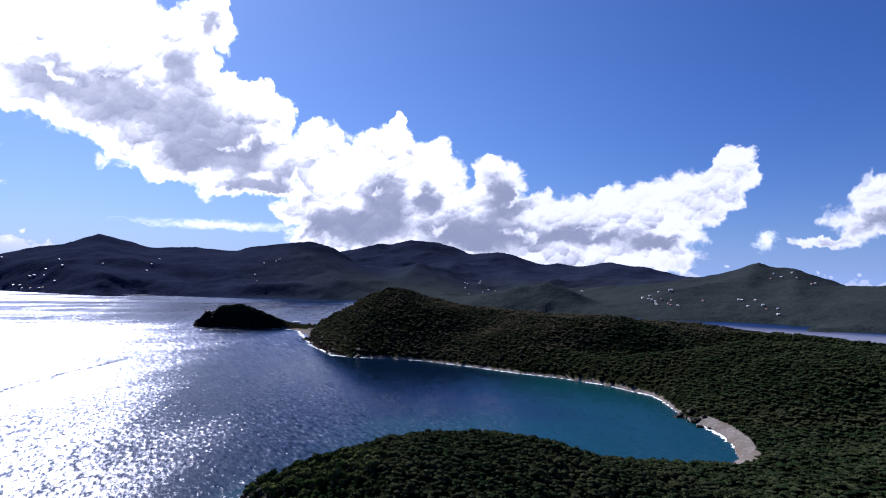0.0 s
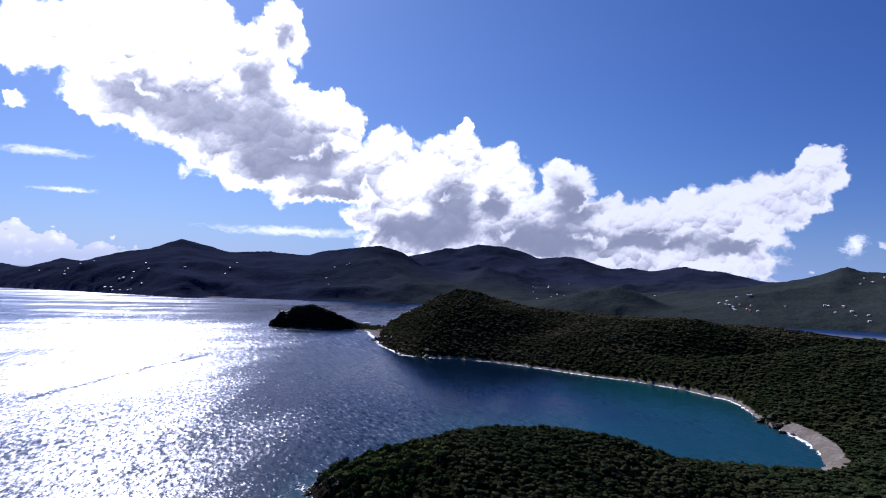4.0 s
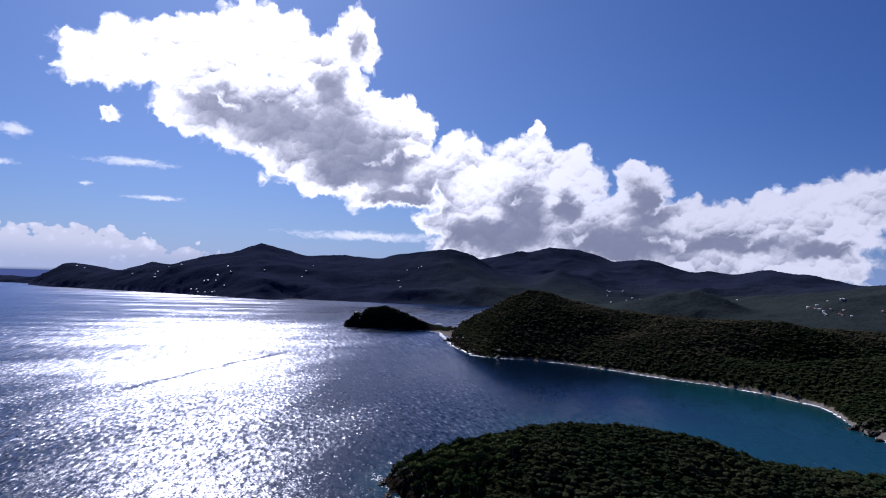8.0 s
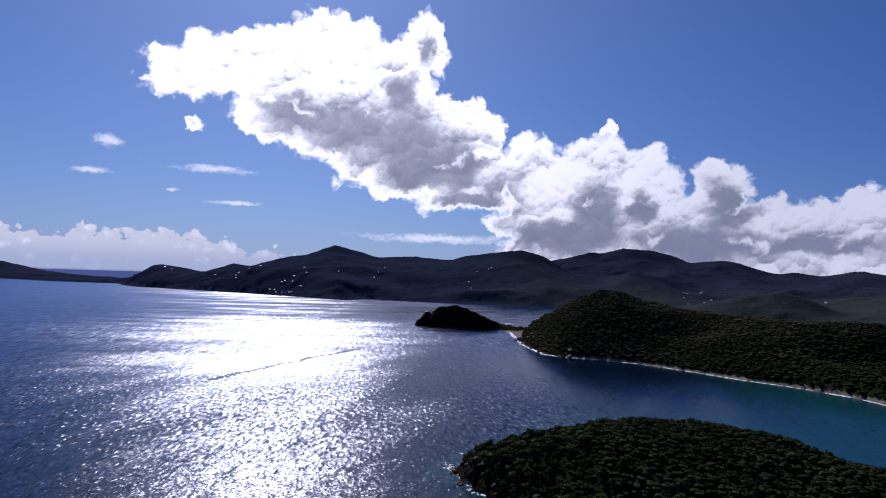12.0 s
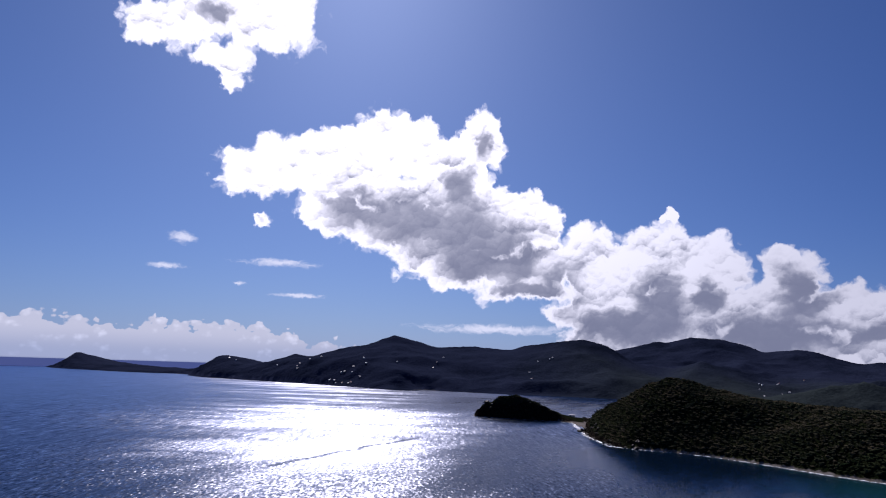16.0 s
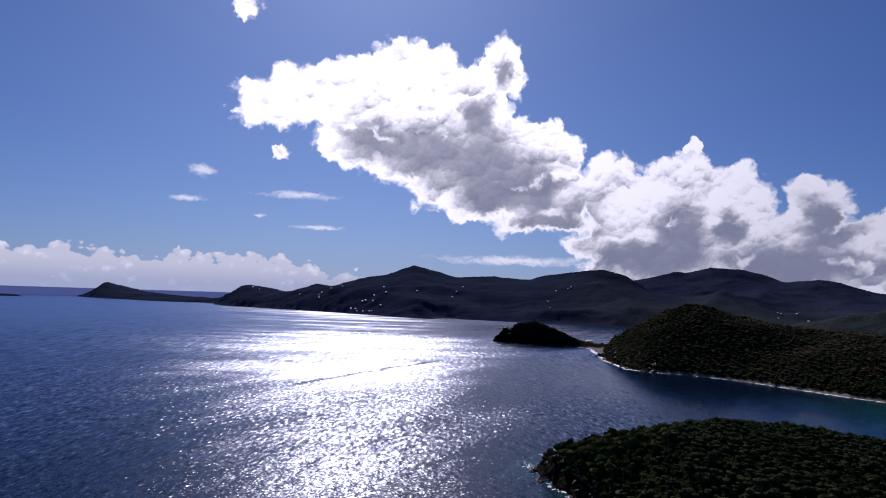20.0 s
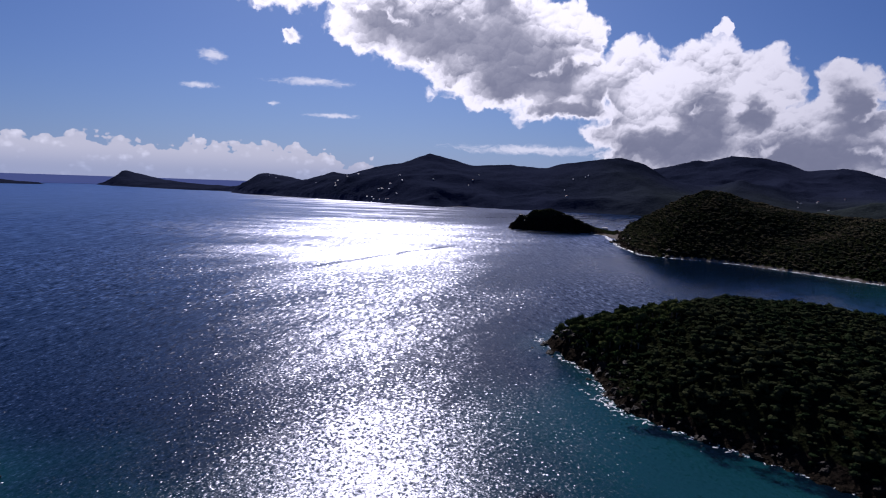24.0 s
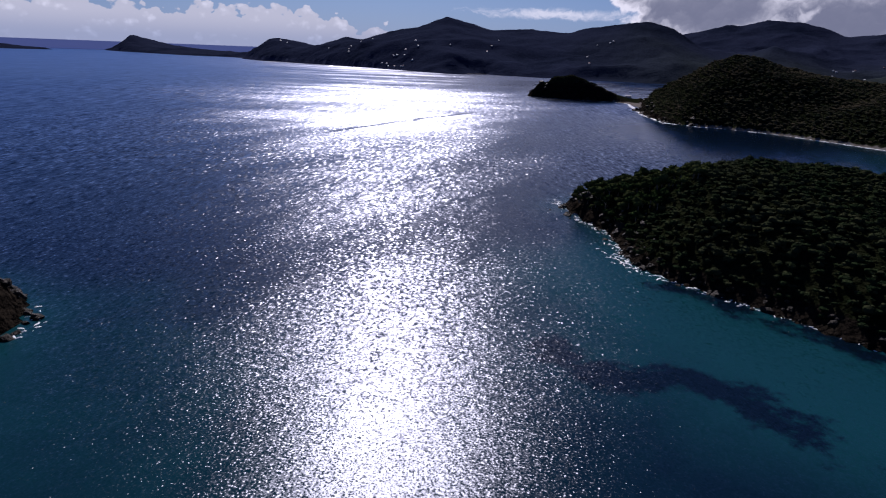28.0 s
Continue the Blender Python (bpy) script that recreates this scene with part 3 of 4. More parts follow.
CREST_HEAD = [polar(14.6, 915, 12), polar(15.9, 900, 29), polar(17.8, 886, 47), polar(19.7, 878, 66), polar(21.2, 874, 72), polar(22.7, 870, 71),
              polar(24.7, 862, 61), polar(26.8, 852, 52), polar(29.3, 842, 49), polar(31.8, 830, 46), polar(34.3, 812, 45), polar(36.7, 792, 46),
              polar(39.1, 780, 49), polar(41.4, 770, 51), polar(43.7, 770, 45), polar(45.6, 780, 38), polar(47.5, 800, 27)]
CREST_EAST = [polar(44.5, 665, 28), polar(46.5, 662, 32), polar(48.2, 660, 35.5), polar(50.3, 655, 39.5), polar(52.3, 650, 42), polar(55, 640, 42.5),
              polar(57.3, 620, 40), polar(60.4, 600, 38), polar(70, 640, 30)]
VALLEYS = [([polar(40, 690, 0), polar(43, 700, 0), polar(46, 720, 0), polar(49, 770, 0), polar(54, 820, 0)], 15.0, 45.0), ([polar(27, 740, 0), polar(30, 790, 0)], 7.0, 35.0),
           ([polar(51, 330, 0), polar(56, 420, 0), polar(60, 500, 0)], 6.0, 40.0)]
NEAR = Land(NEAR_SHORE, [CREST_POINT, CREST_HEAD, CREST_EAST], 1.85, 1.6, 3, valleys=VALLEYS, bank=2.4)
BEACH = np.array([(400, 420), (392, 398), (372, 362), (354, 322), (338, 288), (316, 262), (300, 252)], float)
BEACH_LONG = np.array([(240, 702), (272, 684), (302, 654), (331, 602), (352, 558), (380, 516), (396, 472), (400, 425)], float)


def fade(value, full, none):
    return np.clip((none - value) / (none - full), 0, 1)


def near_kinds(verts, d):
    """How sandy and how rocky the shore is."""
    x, y, z = verts.T
    wide, _ = nearest(x, y, dense(BEACH[3:], 6))
    strip, _ = nearest(x, y, dense(np.concatenate([BEACH_LONG, BEACH]), 6))
    sand = np.maximum(fade(wide, 10, 20) * fade(d, 8, 13), fade(strip, 6, 16) * fade(d, 1.0, 3.2))
    return sand, fade(d, 1.5, 6) * np.clip((strip - 6) / 20, 0, 1)


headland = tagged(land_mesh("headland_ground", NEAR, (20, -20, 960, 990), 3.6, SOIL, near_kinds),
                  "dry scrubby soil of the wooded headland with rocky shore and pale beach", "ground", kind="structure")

ISLET_SHORE = [(92, 1110), (120, 1086), (160, 1072), (205, 1056), (232, 1040), (246, 1016), (240, 960), (236, 908), (246, 905), (254, 960), (264, 1030), (284, 1062), (276, 1084), (240, 1092), (200, 1130), (140, 1150), (104, 1136)]
ISLET = Land(ISLET_SHORE, [[polar(5.2, 1120, 8), polar(6.1, 1110, 22), polar(7.4, 1105, 34), polar(8.5, 1100, 37), polar(10.1, 1088, 27), polar(11.6, 1075, 14), polar(12.5, 1068, 5)],
                           [polar(13.2, 1050, 1.0), polar(14.0, 1000, 0.6), polar(14.7, 930, 0.8)], [polar(14.0, 1080, 4), polar(14.4, 1088, 3)]], 1.7, 2.0, 11)
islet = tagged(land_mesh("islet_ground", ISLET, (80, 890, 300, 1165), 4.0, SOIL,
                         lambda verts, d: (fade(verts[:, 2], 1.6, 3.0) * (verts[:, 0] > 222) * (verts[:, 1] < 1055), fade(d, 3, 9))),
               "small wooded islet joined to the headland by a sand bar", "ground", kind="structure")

WEST_SHORE = [(-102, 112), (-104, 126), (-105.5, 137), (-114, 148), (-127, 157), (-150, 172), (-200, 178), (-230, 120), (-190, 60), (-120, 70)]
WEST = Land(WEST_SHORE, [[(-112, 134, 6.5), (-135, 140, 11), (-180, 130, 18)], [(-112, 118, 6), (-140, 108, 10)]], 2.4, 3.0, 21, cliff=4.0)
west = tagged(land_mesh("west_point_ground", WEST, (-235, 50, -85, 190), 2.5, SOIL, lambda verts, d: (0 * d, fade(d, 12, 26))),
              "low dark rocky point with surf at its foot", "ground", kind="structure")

FAR_SHORE = [polar(-29.2, 4680, 0)[:2], polar(-28.6, 4380, 0)[:2], polar(-26, 4000, 0)[:2], (-1456, 3372), (-1165, 3400), (-1007, 2956), (-685, 2700), (-385, 2437), (-134, 2166), (-20, 2060), (17, 2240), (112, 2128), (265, 2044),
             (424, 1995), (662, 1950), (760, 1720), (830, 1480), (960, 1380), (1060, 1190), (1101, 1111), (1190, 1070), (1270, 1026), (1325, 950), (1340, 890), (1215, 842), (1200, 826), (1300, 800), (1400, 740),
             (2200, 500), (3200, 700), (3600, 1800), (2800, 3300), (1500, 4000), (0, 3900), (-900, 3700), (-1500, 4050), polar(-24, 4700, 0)[:2], polar(-28.4, 4800, 0)[:2]]
RIDGES = [
    (650, [polar(-28.7, 4600, 20), polar(-27.2, 4560, 98), polar(-25.7, 4400, 54), polar(-24, 4250, 34), polar(-20, 3700, 22), polar(-18, 3400, 78), polar(-16.3, 3300, 103), polar(-14.8, 3200, 90), polar(-12.9, 3080, 60)]),
    (620, [polar(-12.9, 3080, 60), polar(-10.7, 3000, 116), polar(-9.3, 2950, 103), polar(-6.7, 2850, 144), polar(-4.2, 2800, 168), polar(-2.3, 2800, 208), polar(-0.7, 2800, 187),
           polar(1.6, 2800, 160), polar(4.1, 2800, 168), polar(8.1, 2760, 156), polar(9.5, 2740, 178), polar(14.2, 2700, 206), polar(15.7, 2680, 191), polar(16.9, 2680, 160), polar(18.4, 2680, 120), polar(20.5, 2690, 84), polar(24, 2700, 40)]),
    (900, [polar(12, 3300, 140), polar(16.8, 3300, 180), polar(18.6, 3300, 205), polar(20.1, 3300, 229), polar(21.1, 3300, 222), polar(22.8, 3300, 251), polar(25.1, 3300, 246), polar(26.6, 3280, 225), polar(28.2, 3260, 189),
           polar(30.7, 3240, 200), polar(31.7, 3230, 195), polar(33.2, 3220, 164), polar(34.7, 3200, 138), polar(35.9, 3200, 151), polar(37.6, 3200, 136), polar(40.2, 3200, 162), polar(43.7, 3100, 136), polar(46, 3000, 102)]),
    (620, [polar(45, 2400, 70), polar(46.6, 2300, 96), polar(49.4, 2300, 110), polar(51.8, 2300, 143), polar(52.9, 2300, 127), polar(54.3, 2280, 128), polar(55.8, 2250, 103), polar(57.3, 2200, 84), polar(60.4, 2150, 93), polar(66, 2100, 100)]),
    (330, [polar(41.4, 1720, 14), polar(43.7, 1800, 46), polar(46, 1900, 70), polar(48.1, 2000, 83), polar(50.2, 2100, 94)]),
    (330, [polar(27.5, 1720, 20), polar(30.2, 1800, 47), polar(33.2, 1800, 66), polar(34.7, 1800, 78), polar(36.6, 1800, 61), polar(38.6, 1780, 32), polar(39.6, 1760, 14)]),
    (420, [polar(23.7, 2700, 128), polar(22.4, 2450, 70), polar(21.4, 2250, 30)]),
    (380, [polar(51.8, 2300, 143), polar(50.5, 1950, 66), polar(49.5, 1650, 22)]),
    (380, [polar(54.3, 2280, 128), polar(54.5, 1900, 60), polar(55.5, 1600, 20)]),
]


def crest_level(x, y, crest):
    """The distance of each place from a crest line, and the crest's height there, evened out along the line."""
    best, level = np.empty(x.shape), np.empty(x.shape)
    for k in range(0, len(x), 4000):
        s = slice(k, k + 4000)
        d = np.hypot(x[s, None] - crest[None, :, 0], y[s, None] - crest[None, :, 1])
        best[s] = d.min(1)
        w = np.exp(-(d - best[s, None]) / (8 + 0.12 * best[s, None]))
        level[s] = (w * crest[None, :, 2]).sum(1) / w.sum(1)
    return best, level


class Mainland(Land):
    """The long mountain chain across the water: the highest of several ridges, falling to its shore."""

    def __init__(self):
        self.ring = dense(rounded(FAR_SHORE, True, 1), 20.0, True)
        self.seed, self.wobble = 41, 8.0

    def height(self, x, y, inland=None):
        d = self.out(x, y) if inland is None else inland
        z = np.full(x.shape, 2.0)
        spur = ridged(x, y, 380, 3, 70) + 0.5 * rough(x, y, 900, 2, 75)
        for wide, line in RIDGES:
            crest = dense(line, 14.0)
            r, level = crest_level(x, y, crest)
            t = np.clip(r * (1 - 0.18 * spur * np.clip(r / 160, 0, 1)) / wide, 0, 1)
            z = (z ** 8 + (level * (1 - t) ** 1.08) ** 8) ** 0.125
        z = z * np.clip(d / 120, 0, 1) ** 0.5
        z = z + np.clip(d / 40, 0, 1) * (rough(x, y, 60, 4, 80, 0.7) * 2.4)
        return np.where(d > 0, z, np.clip(d * 0.1, -6, 0))


MAIN = Mainland()
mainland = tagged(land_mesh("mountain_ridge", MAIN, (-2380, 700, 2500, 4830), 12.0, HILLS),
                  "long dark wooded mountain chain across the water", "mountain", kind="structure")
corner = np.empty(len(mainland.data.vertices) * 3, np.float32)
mainland.data.vertices.foreach_get("co", corner)
corner = corner.reshape(-1, 3)
# mask of the nearer eastern hills, which get less of the painted haze
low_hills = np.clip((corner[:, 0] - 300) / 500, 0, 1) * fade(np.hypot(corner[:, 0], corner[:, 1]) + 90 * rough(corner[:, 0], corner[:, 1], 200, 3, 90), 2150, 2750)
mainland.data.attributes.new("less_haze", "FLOAT", "POINT").data.foreach_set("value", low_hills.astype(np.float32))

FAR_ISLE = Land([polar(-40, 4150, 0)[:2], polar(-36, 4120, 0)[:2], polar(-32.4, 4180, 0)[:2], polar(-33, 4300, 0)[:2], polar(-38, 4450, 0)[:2]],
                [[polar(-39, 4250, 20), polar(-35.5, 4220, 22), polar(-33.6, 4220, 8)]], 1.6, 6.0, 51)
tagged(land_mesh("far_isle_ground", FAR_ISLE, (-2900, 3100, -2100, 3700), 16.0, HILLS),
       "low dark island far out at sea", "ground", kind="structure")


# ---- the sea ----
def make_sea():
    turns, rings = 400, 190
    r = np.concatenate([[0], 6 * (4880 / 6) ** (np.arange(rings) / (rings - 1))])
    a = np.arange(turns) * 2 * math.pi / turns
    x, y = (r[:, None] * np.sin(a)).ravel(), (r[:, None] * np.cos(a)).ravel()
    i = np.arange(len(x)).reshape(len(r), turns)
    quads = np.stack([i[:-1], np.roll(i[:-1], -1, 1), np.roll(i[1:], -1, 1), i[1:]], -1).reshape(-1, 4)
    ob = new("sea", mesh_of("sea", np.stack([x, y, 0 * x], -1), quads, [SEA], True))
    near = np.hypot(x, y) < 1400
    out = np.full(x.shape, 900.0)
    for land in (NEAR, WEST, ISLET):
        d, _ = nearest(x[near], y[near], land.ring)
        out[near] = np.minimum(out[near], np.where(inside(x[near], y[near], land.ring), 0, d))
    bay, _ = nearest(x, y, dense([(380, 440), (340, 320), (290, 270), (210, 320)], 10))
    cove, _ = nearest(x, y, dense([(45, 190), (62, 150), (90, 110), (130, 60)], 10))
    shoal = 0.55 * np.exp(-out / 14) + 0.85 * np.exp(-(bay / 120) ** 2) + 0.7 * np.exp(-(cove / 42) ** 2) + 0.5 * np.exp(-(np.hypot(x + 50, y - 80) / 90) ** 2)
    reef_line, _ = nearest(x, y, dense([(20, 138), (34, 122), (48, 128), (57, 120), (66, 107)], 4))
    strip, _ = nearest(x, y, dense([(66, 186), (84, 164), (104, 138)], 4))
    reef = np.maximum(np.exp(-(reef_line / 7) ** 2), 0.8 * np.exp(-(strip / 9) ** 2))
    # where the lagoon takes its painted pale reflection
    lagoon_sheen = np.clip((x - 760) / 60, 0, 1) * np.clip((y - 560) / 60, 0, 1) * np.clip((1500 - np.hypot(x, y)) / 100, 0, 1)
    for name, values in (("shoal", shoal), ("reef", reef), ("lagoon_sheen", lagoon_sheen)):
        ob.data.attributes.new(name, "FLOAT", "POINT").data.foreach_set("value", values.astype(np.float32))
    return tagged(ob, "deep blue rippled sea with turquoise shallows and glittering sun", "sea", kind="structure")


make_sea()


def make_horizon():
    """An upright glowing band that stands in for the open sea past the far edge of the sheet, seen edge on."""
    turns, r = 120, 4885
    a = np.linspace(radians(-100), radians(100), turns)
    ring = np.stack([r * np.sin(a), r * np.cos(a)], -1)
    verts = np.concatenate([np.c_[ring, np.full(turns, -4.0)], np.c_[ring, np.full(turns, 52.0)]])
    quads = [(k, k + 1, turns + k + 1, turns + k) for k in range(turns - 1)]
    mat, n, bsdf = material("far_water_glow")
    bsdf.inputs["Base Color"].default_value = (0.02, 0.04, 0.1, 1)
    # no lamp here: the brightness of the distant water is put in as emission
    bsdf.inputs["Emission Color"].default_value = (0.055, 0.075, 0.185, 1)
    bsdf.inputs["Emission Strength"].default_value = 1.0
    tagged(new("backdrop", mesh_of("backdrop", verts, quads, [mat])), "upright glowing backdrop band for the open sea at the horizon", "backdrop", kind="structure")


make_horizon()


# ---- trees ----
def ball(level):
    bm = bmesh.new()
    bmesh.ops.create_icosphere(bm, subdivisions=level, radius=1.0)
    verts = np.array([v.co[:] for v in bm.verts])
    faces = np.array([[v.index for v in f.verts] for f in bm.faces])
    bm.free()
    return verts, faces


BALLS = {k: ball(k) for k in (1, 2, 3)}


def crown_shape(rng, lobes, level, leaves, wide=1.0, tall=0.75):
    """A crown about 2 m wide on the origin: uneven lobes with loose leaf sprays that stand out of them."""
    verts, faces, count = [], [], 0
    for k in range(lobes):
        v, f = BALLS[level]
        turn = rng.uniform(0, 6.28)
        off = 0 if k == 0 else rng.uniform(0.3, 0.62)
        size = 0.72 if lobes == 1 else rng.uniform(0.4, 0.62)
        q = v * (1 + 0.34 * np.array([noise.noise(Vector(p) * 2.3 + Vector((turn * 9, k * 3, 0))) for p in v])[:, None])
        q = q * size * np.array([1, 1, rng.uniform(0.65, 0.95)]) + np.array([off * math.cos(turn), off * math.sin(turn), rng.uniform(-0.12, 0.3)])
        verts.append(q)
        faces.append(f + count)
        count += len(q)
    shell = np.concatenate(verts)
    middle = shell.mean(0)
    for k in range(leaves):
        p = shell[rng.integers(len(shell))]
        way = p - middle
        way = way / (np.linalg.norm(way) + 1e-6) + rng.normal(0, 0.45, 3)
        side = np.cross(way, rng.normal(0, 1, 3))
        side /= np.linalg.norm(side) + 1e-6
        size = rng.uniform(0.08, 0.18)
        verts.append(np.array([p - side * size * 0.7, p + side * size * 0.7, p + way * size * 1.3]))
        faces.append(np.array([[0, 1, 2]]) + count)
        count += 3
    return np.concatenate(verts) * np.array([wide, wide, tall * 1.2]), np.concatenate(faces)


def trunk_shape(rng, height):
    """A tapered, leaning trunk with three limbs."""
    bm = bmesh.new()

    def limb(a, b, ra, rb):
        a, b = Vector(a), Vector(b)
        m = Matrix.Translation((a + b) / 2) @ (b - a).to_track_quat("Z", "Y").to_matrix().to_4x4()
        bmesh.ops.create_cone(bm, cap_ends=True, segments=6, radius1=ra, radius2=rb, depth=(b - a).length, matrix=m)

    top = (rng.uniform(-0.3, 0.3), rng.uniform(-0.3, 0.3), height * 0.55)
    limb((0, 0, -0.5), top, 0.17, 0.11)
    for k in range(3):
        turn = k * 2.1 + rng.uniform(0, 1)
        limb(top, (top[0] + math.cos(turn) * 0.9, top[1] + math.sin(turn) * 0.9, height * 0.9), 0.09, 0.04)
    return bm


def scatter(land, box, gap, low, seed, keep=None):
    """Uneven rows of places for trees on land that stands low metres inland or more."""
    rng = np.random.default_rng(seed)
    xs, ys = np.meshgrid(np.arange(box[0], box[2], gap), np.arange(box[1], box[3], gap))
    x = xs.ravel() + rng.uniform(-0.8, 0.8, xs.size) * gap
    y = ys.ravel() + rng.uniform(-0.8, 0.8, xs.size) * gap
    d = land.out(x, y)
    ok = d > low + rng.uniform(0, 4, x.size)
    if keep is not None:
        ok &= keep(x, y, d)
    x, y = x[ok], y[ok]
    return np.stack([x, y, land.height(x, y, d[ok])], -1)


def forest(name, label, spots, shapes, sizes, seed, sink=0.6, flat=0.8, leaf=None):
    """Many crowns as one mesh."""
    rng = np.random.default_rng(seed)
    verts, faces, count = [], [], 0
    pick = rng.integers(len(shapes), size=len(spots))
    for k, (v, f) in enumerate(shapes):
        at = spots[pick == k]
        if not len(at):
            continue
        turn, size = rng.uniform(0, 6.28, len(at)), sizes[0] + (sizes[1] - sizes[0]) * rng.random(len(at)) ** 1.6
        tall = size * flat * rng.uniform(0.7, 1.2, len(at))
        c, s = np.cos(turn)[:, None], np.sin(turn)[:, None]
        q = np.stack([(v[:, 0] * c - v[:, 1] * s) * size[:, None] + at[:, :1], (v[:, 0] * s + v[:, 1] * c) * size[:, None] + at[:, 1:2],
                      v[:, 2] * tall[:, None] + at[:, 2:] + (tall * (1 - sink))[:, None]], -1)
        verts.append(q.reshape(-1, 3))
        faces.append((f[None] + (np.arange(len(at)) * len(v))[:, None, None] + count).reshape(-1, 3))
        count += len(at) * len(v)
    ob = new(name, mesh_of(name, np.concatenate(verts), np.concatenate(faces), [leaf or LEAF_FAR]))
    return tagged(ob, label, "trees", kind="stuff")


rng = np.random.default_rng(5)
FULL = [crown_shape(rng, 4, 2, 130) for _ in range(6)]
MIDDLE = [crown_shape(rng, 3, 1, 40) for _ in range(6)]
SMALL = [crown_shape(rng, 3, 1, 16) for _ in range(7)]
TINY = [crown_shape(rng, 2, 1, 8) for _ in range(7)]


def in_beach(x, y, d):
    wide, _ = nearest(x, y, dense(BEACH[3:], 6))
    strip, _ = nearest(x, y, dense(np.concatenate([BEACH_LONG, BEACH]), 6))
    return ~(((wide < 18) & (d < 11)) | ((strip < 18) & (d < 3.6)))


def point_trees():
    """Single trees along the seaward end of the near point."""
    spots = scatter(NEAR, (40, 150, 230, 320), 2.6, 0.5, 31)
    rank = np.hypot(spots[:, 0] - 70, spots[:, 1] - 262)
    order = np.argsort(rank)
    single, rest = spots[order[:300]], spots[order[300:]]
    rng = np.random.default_rng(6)
    makes = []
    for k, (v, f) in enumerate(FULL):
        tree = tagged(new("tree"), "low green broad-crowned tree on the rocky wooded point", "tree", "trees on the near point")
        height = rng.uniform(1.8, 2.6)
        part("trunk", trunk_shape(rng, height), BARK, tree)
        crown = new("crown", mesh_of("crown", v * 1.6 + np.array([0, 0, height * 0.85]), f, [LEAF_NEAR]))
        crown.parent = tree
        makes.append(tree)
    for k, (x, y, z) in enumerate(single):
        m = pose(x, y, z - 0.3, rng.uniform(-6, 6), rng.uniform(-6, 6), rng.uniform(0, 360))
        size = 0.6 + 1.3 * rng.random() ** 2.4
        tree = makes[k] if k < len(makes) else copy_thing(makes[k % len(makes)], m)
        tree.matrix_basis = m @ Matrix.Diagonal((size, size, size * rng.uniform(0.8, 1.2), 1))
    forest("woodland", "dense dark green low trees on the near point", rest, MIDDLE + SMALL, (1.2, 2.6), 33, 0.45, 0.95)


point_trees()
EAST_BOX = lambda x, y, d: ~((x < 230) & (y < 320)) & in_beach(x, y, d)
forest("bay_woodland", "dense dark green woodland above the curved beach", scatter(NEAR, (100, 20, 560, 560), 3.2, 2.0, 34, EAST_BOX), SMALL, (1.4, 4.0), 35, 0.6, 0.68)
forest("hill_woodland", "dense dark green woodland on the hill beyond the bay", scatter(NEAR, (200, 560, 700, 960), 3.1, 1.0, 36, in_beach), TINY, (1.3, 3.8), 37, 0.6, 0.66, LEAF_HILL)
forest("east_woodland", "dense woodland on the slope towards the lagoon", scatter(NEAR, (560, 20, 900, 560), 5.0, 3.0, 38), TINY, (2.2, 4.2), 39)
forest("islet_woodland", "dark low trees covering the small islet", scatter(ISLET, (80, 900, 300, 1165), 2.9, 0.5, 40, lambda x, y, d: x < 232), TINY, (1.0, 2.0), 41, 0.8, 0.6, LEAF_HILL)
forest("west_scrub", "low dark scrub on the rocky point", scatter(WEST, (-230, 60, -100, 180), 4.6, 14.0, 42), SMALL, (1.6, 2.6), 43)


# ---- houses on the far slopes ----
def house_kind(wall, roof, size):
    bm = bmesh.new()
    w, l, h = size
    bmesh.ops.create_cube(bm, size=1.0, matrix=Matrix.Translation((0, 0, h / 2 - 1)) @ Matrix.Diagonal((w, l, h + 2, 1)))
    house = tagged(new("house"), "small pale villa among the trees on the far slope", "house", "houses on the far slopes")
    part("wall", bm, wall, house)
    bm = bmesh.new()
    e = 0.8
    low = [bm.verts.new(p) for p in ((-w / 2 - e, -l / 2 - e, h), (w / 2 + e, -l / 2 - e, h), (w / 2 + e, l / 2 + e, h), (-w / 2 - e, l / 2 + e, h))]
    high = [bm.verts.new(p) for p in ((-w / 4, 0, h + 1.6), (w / 4, 0, h + 1.6))]
    for f in ((low[0], low[1], high[1], high[0]), (low[1], low[2], high[1]), (low[2], low[3], high[0], high[1]), (low[3], low[0], high[0]), tuple(reversed(low))):
        bm.faces.new(f)
    part("roof", bm, roof, house, "pale hipped roof")
    for k in (-1, 1):
        bm = bmesh.new()
        bmesh.ops.create_cube(bm, size=1.0, matrix=Matrix.Translation((k * w / 4, -l / 2, h * 0.5)) @ Matrix.Diagonal((w / 5, 0.3, h * 0.4, 1)))
        part("window", bm, PANE, house)
    return house


# clusters: turn from north, distance, spread of both, how many
HAMLETS = [(-6.2, 2400, 1.6, 110, 16), (-2.0, 2420, 0.2, 40, 1), (-9.6, 2720, 1.6, 90, 5), (1.2, 2500, 1.6, 120, 3), (11.0, 2330, 1.4, 160, 5), (-12.2, 2790, 0.2, 10, 1), (-16.0, 3180, 0.8, 50, 2),
           (29.6, 2500, 1.8, 240, 14), (31.8, 1950, 0.6, 40, 3), (37.6, 2200, 1.6, 120, 4), (44.4, 1790, 1.5, 90, 16), (48.0, 1800, 0.3, 40, 1), (51.8, 1760, 1.6, 140, 10), (53.4, 2180, 1.2, 60, 6), (55.6, 2100, 0.4, 30, 2), (58.6, 1520, 0.5, 40, 2)]


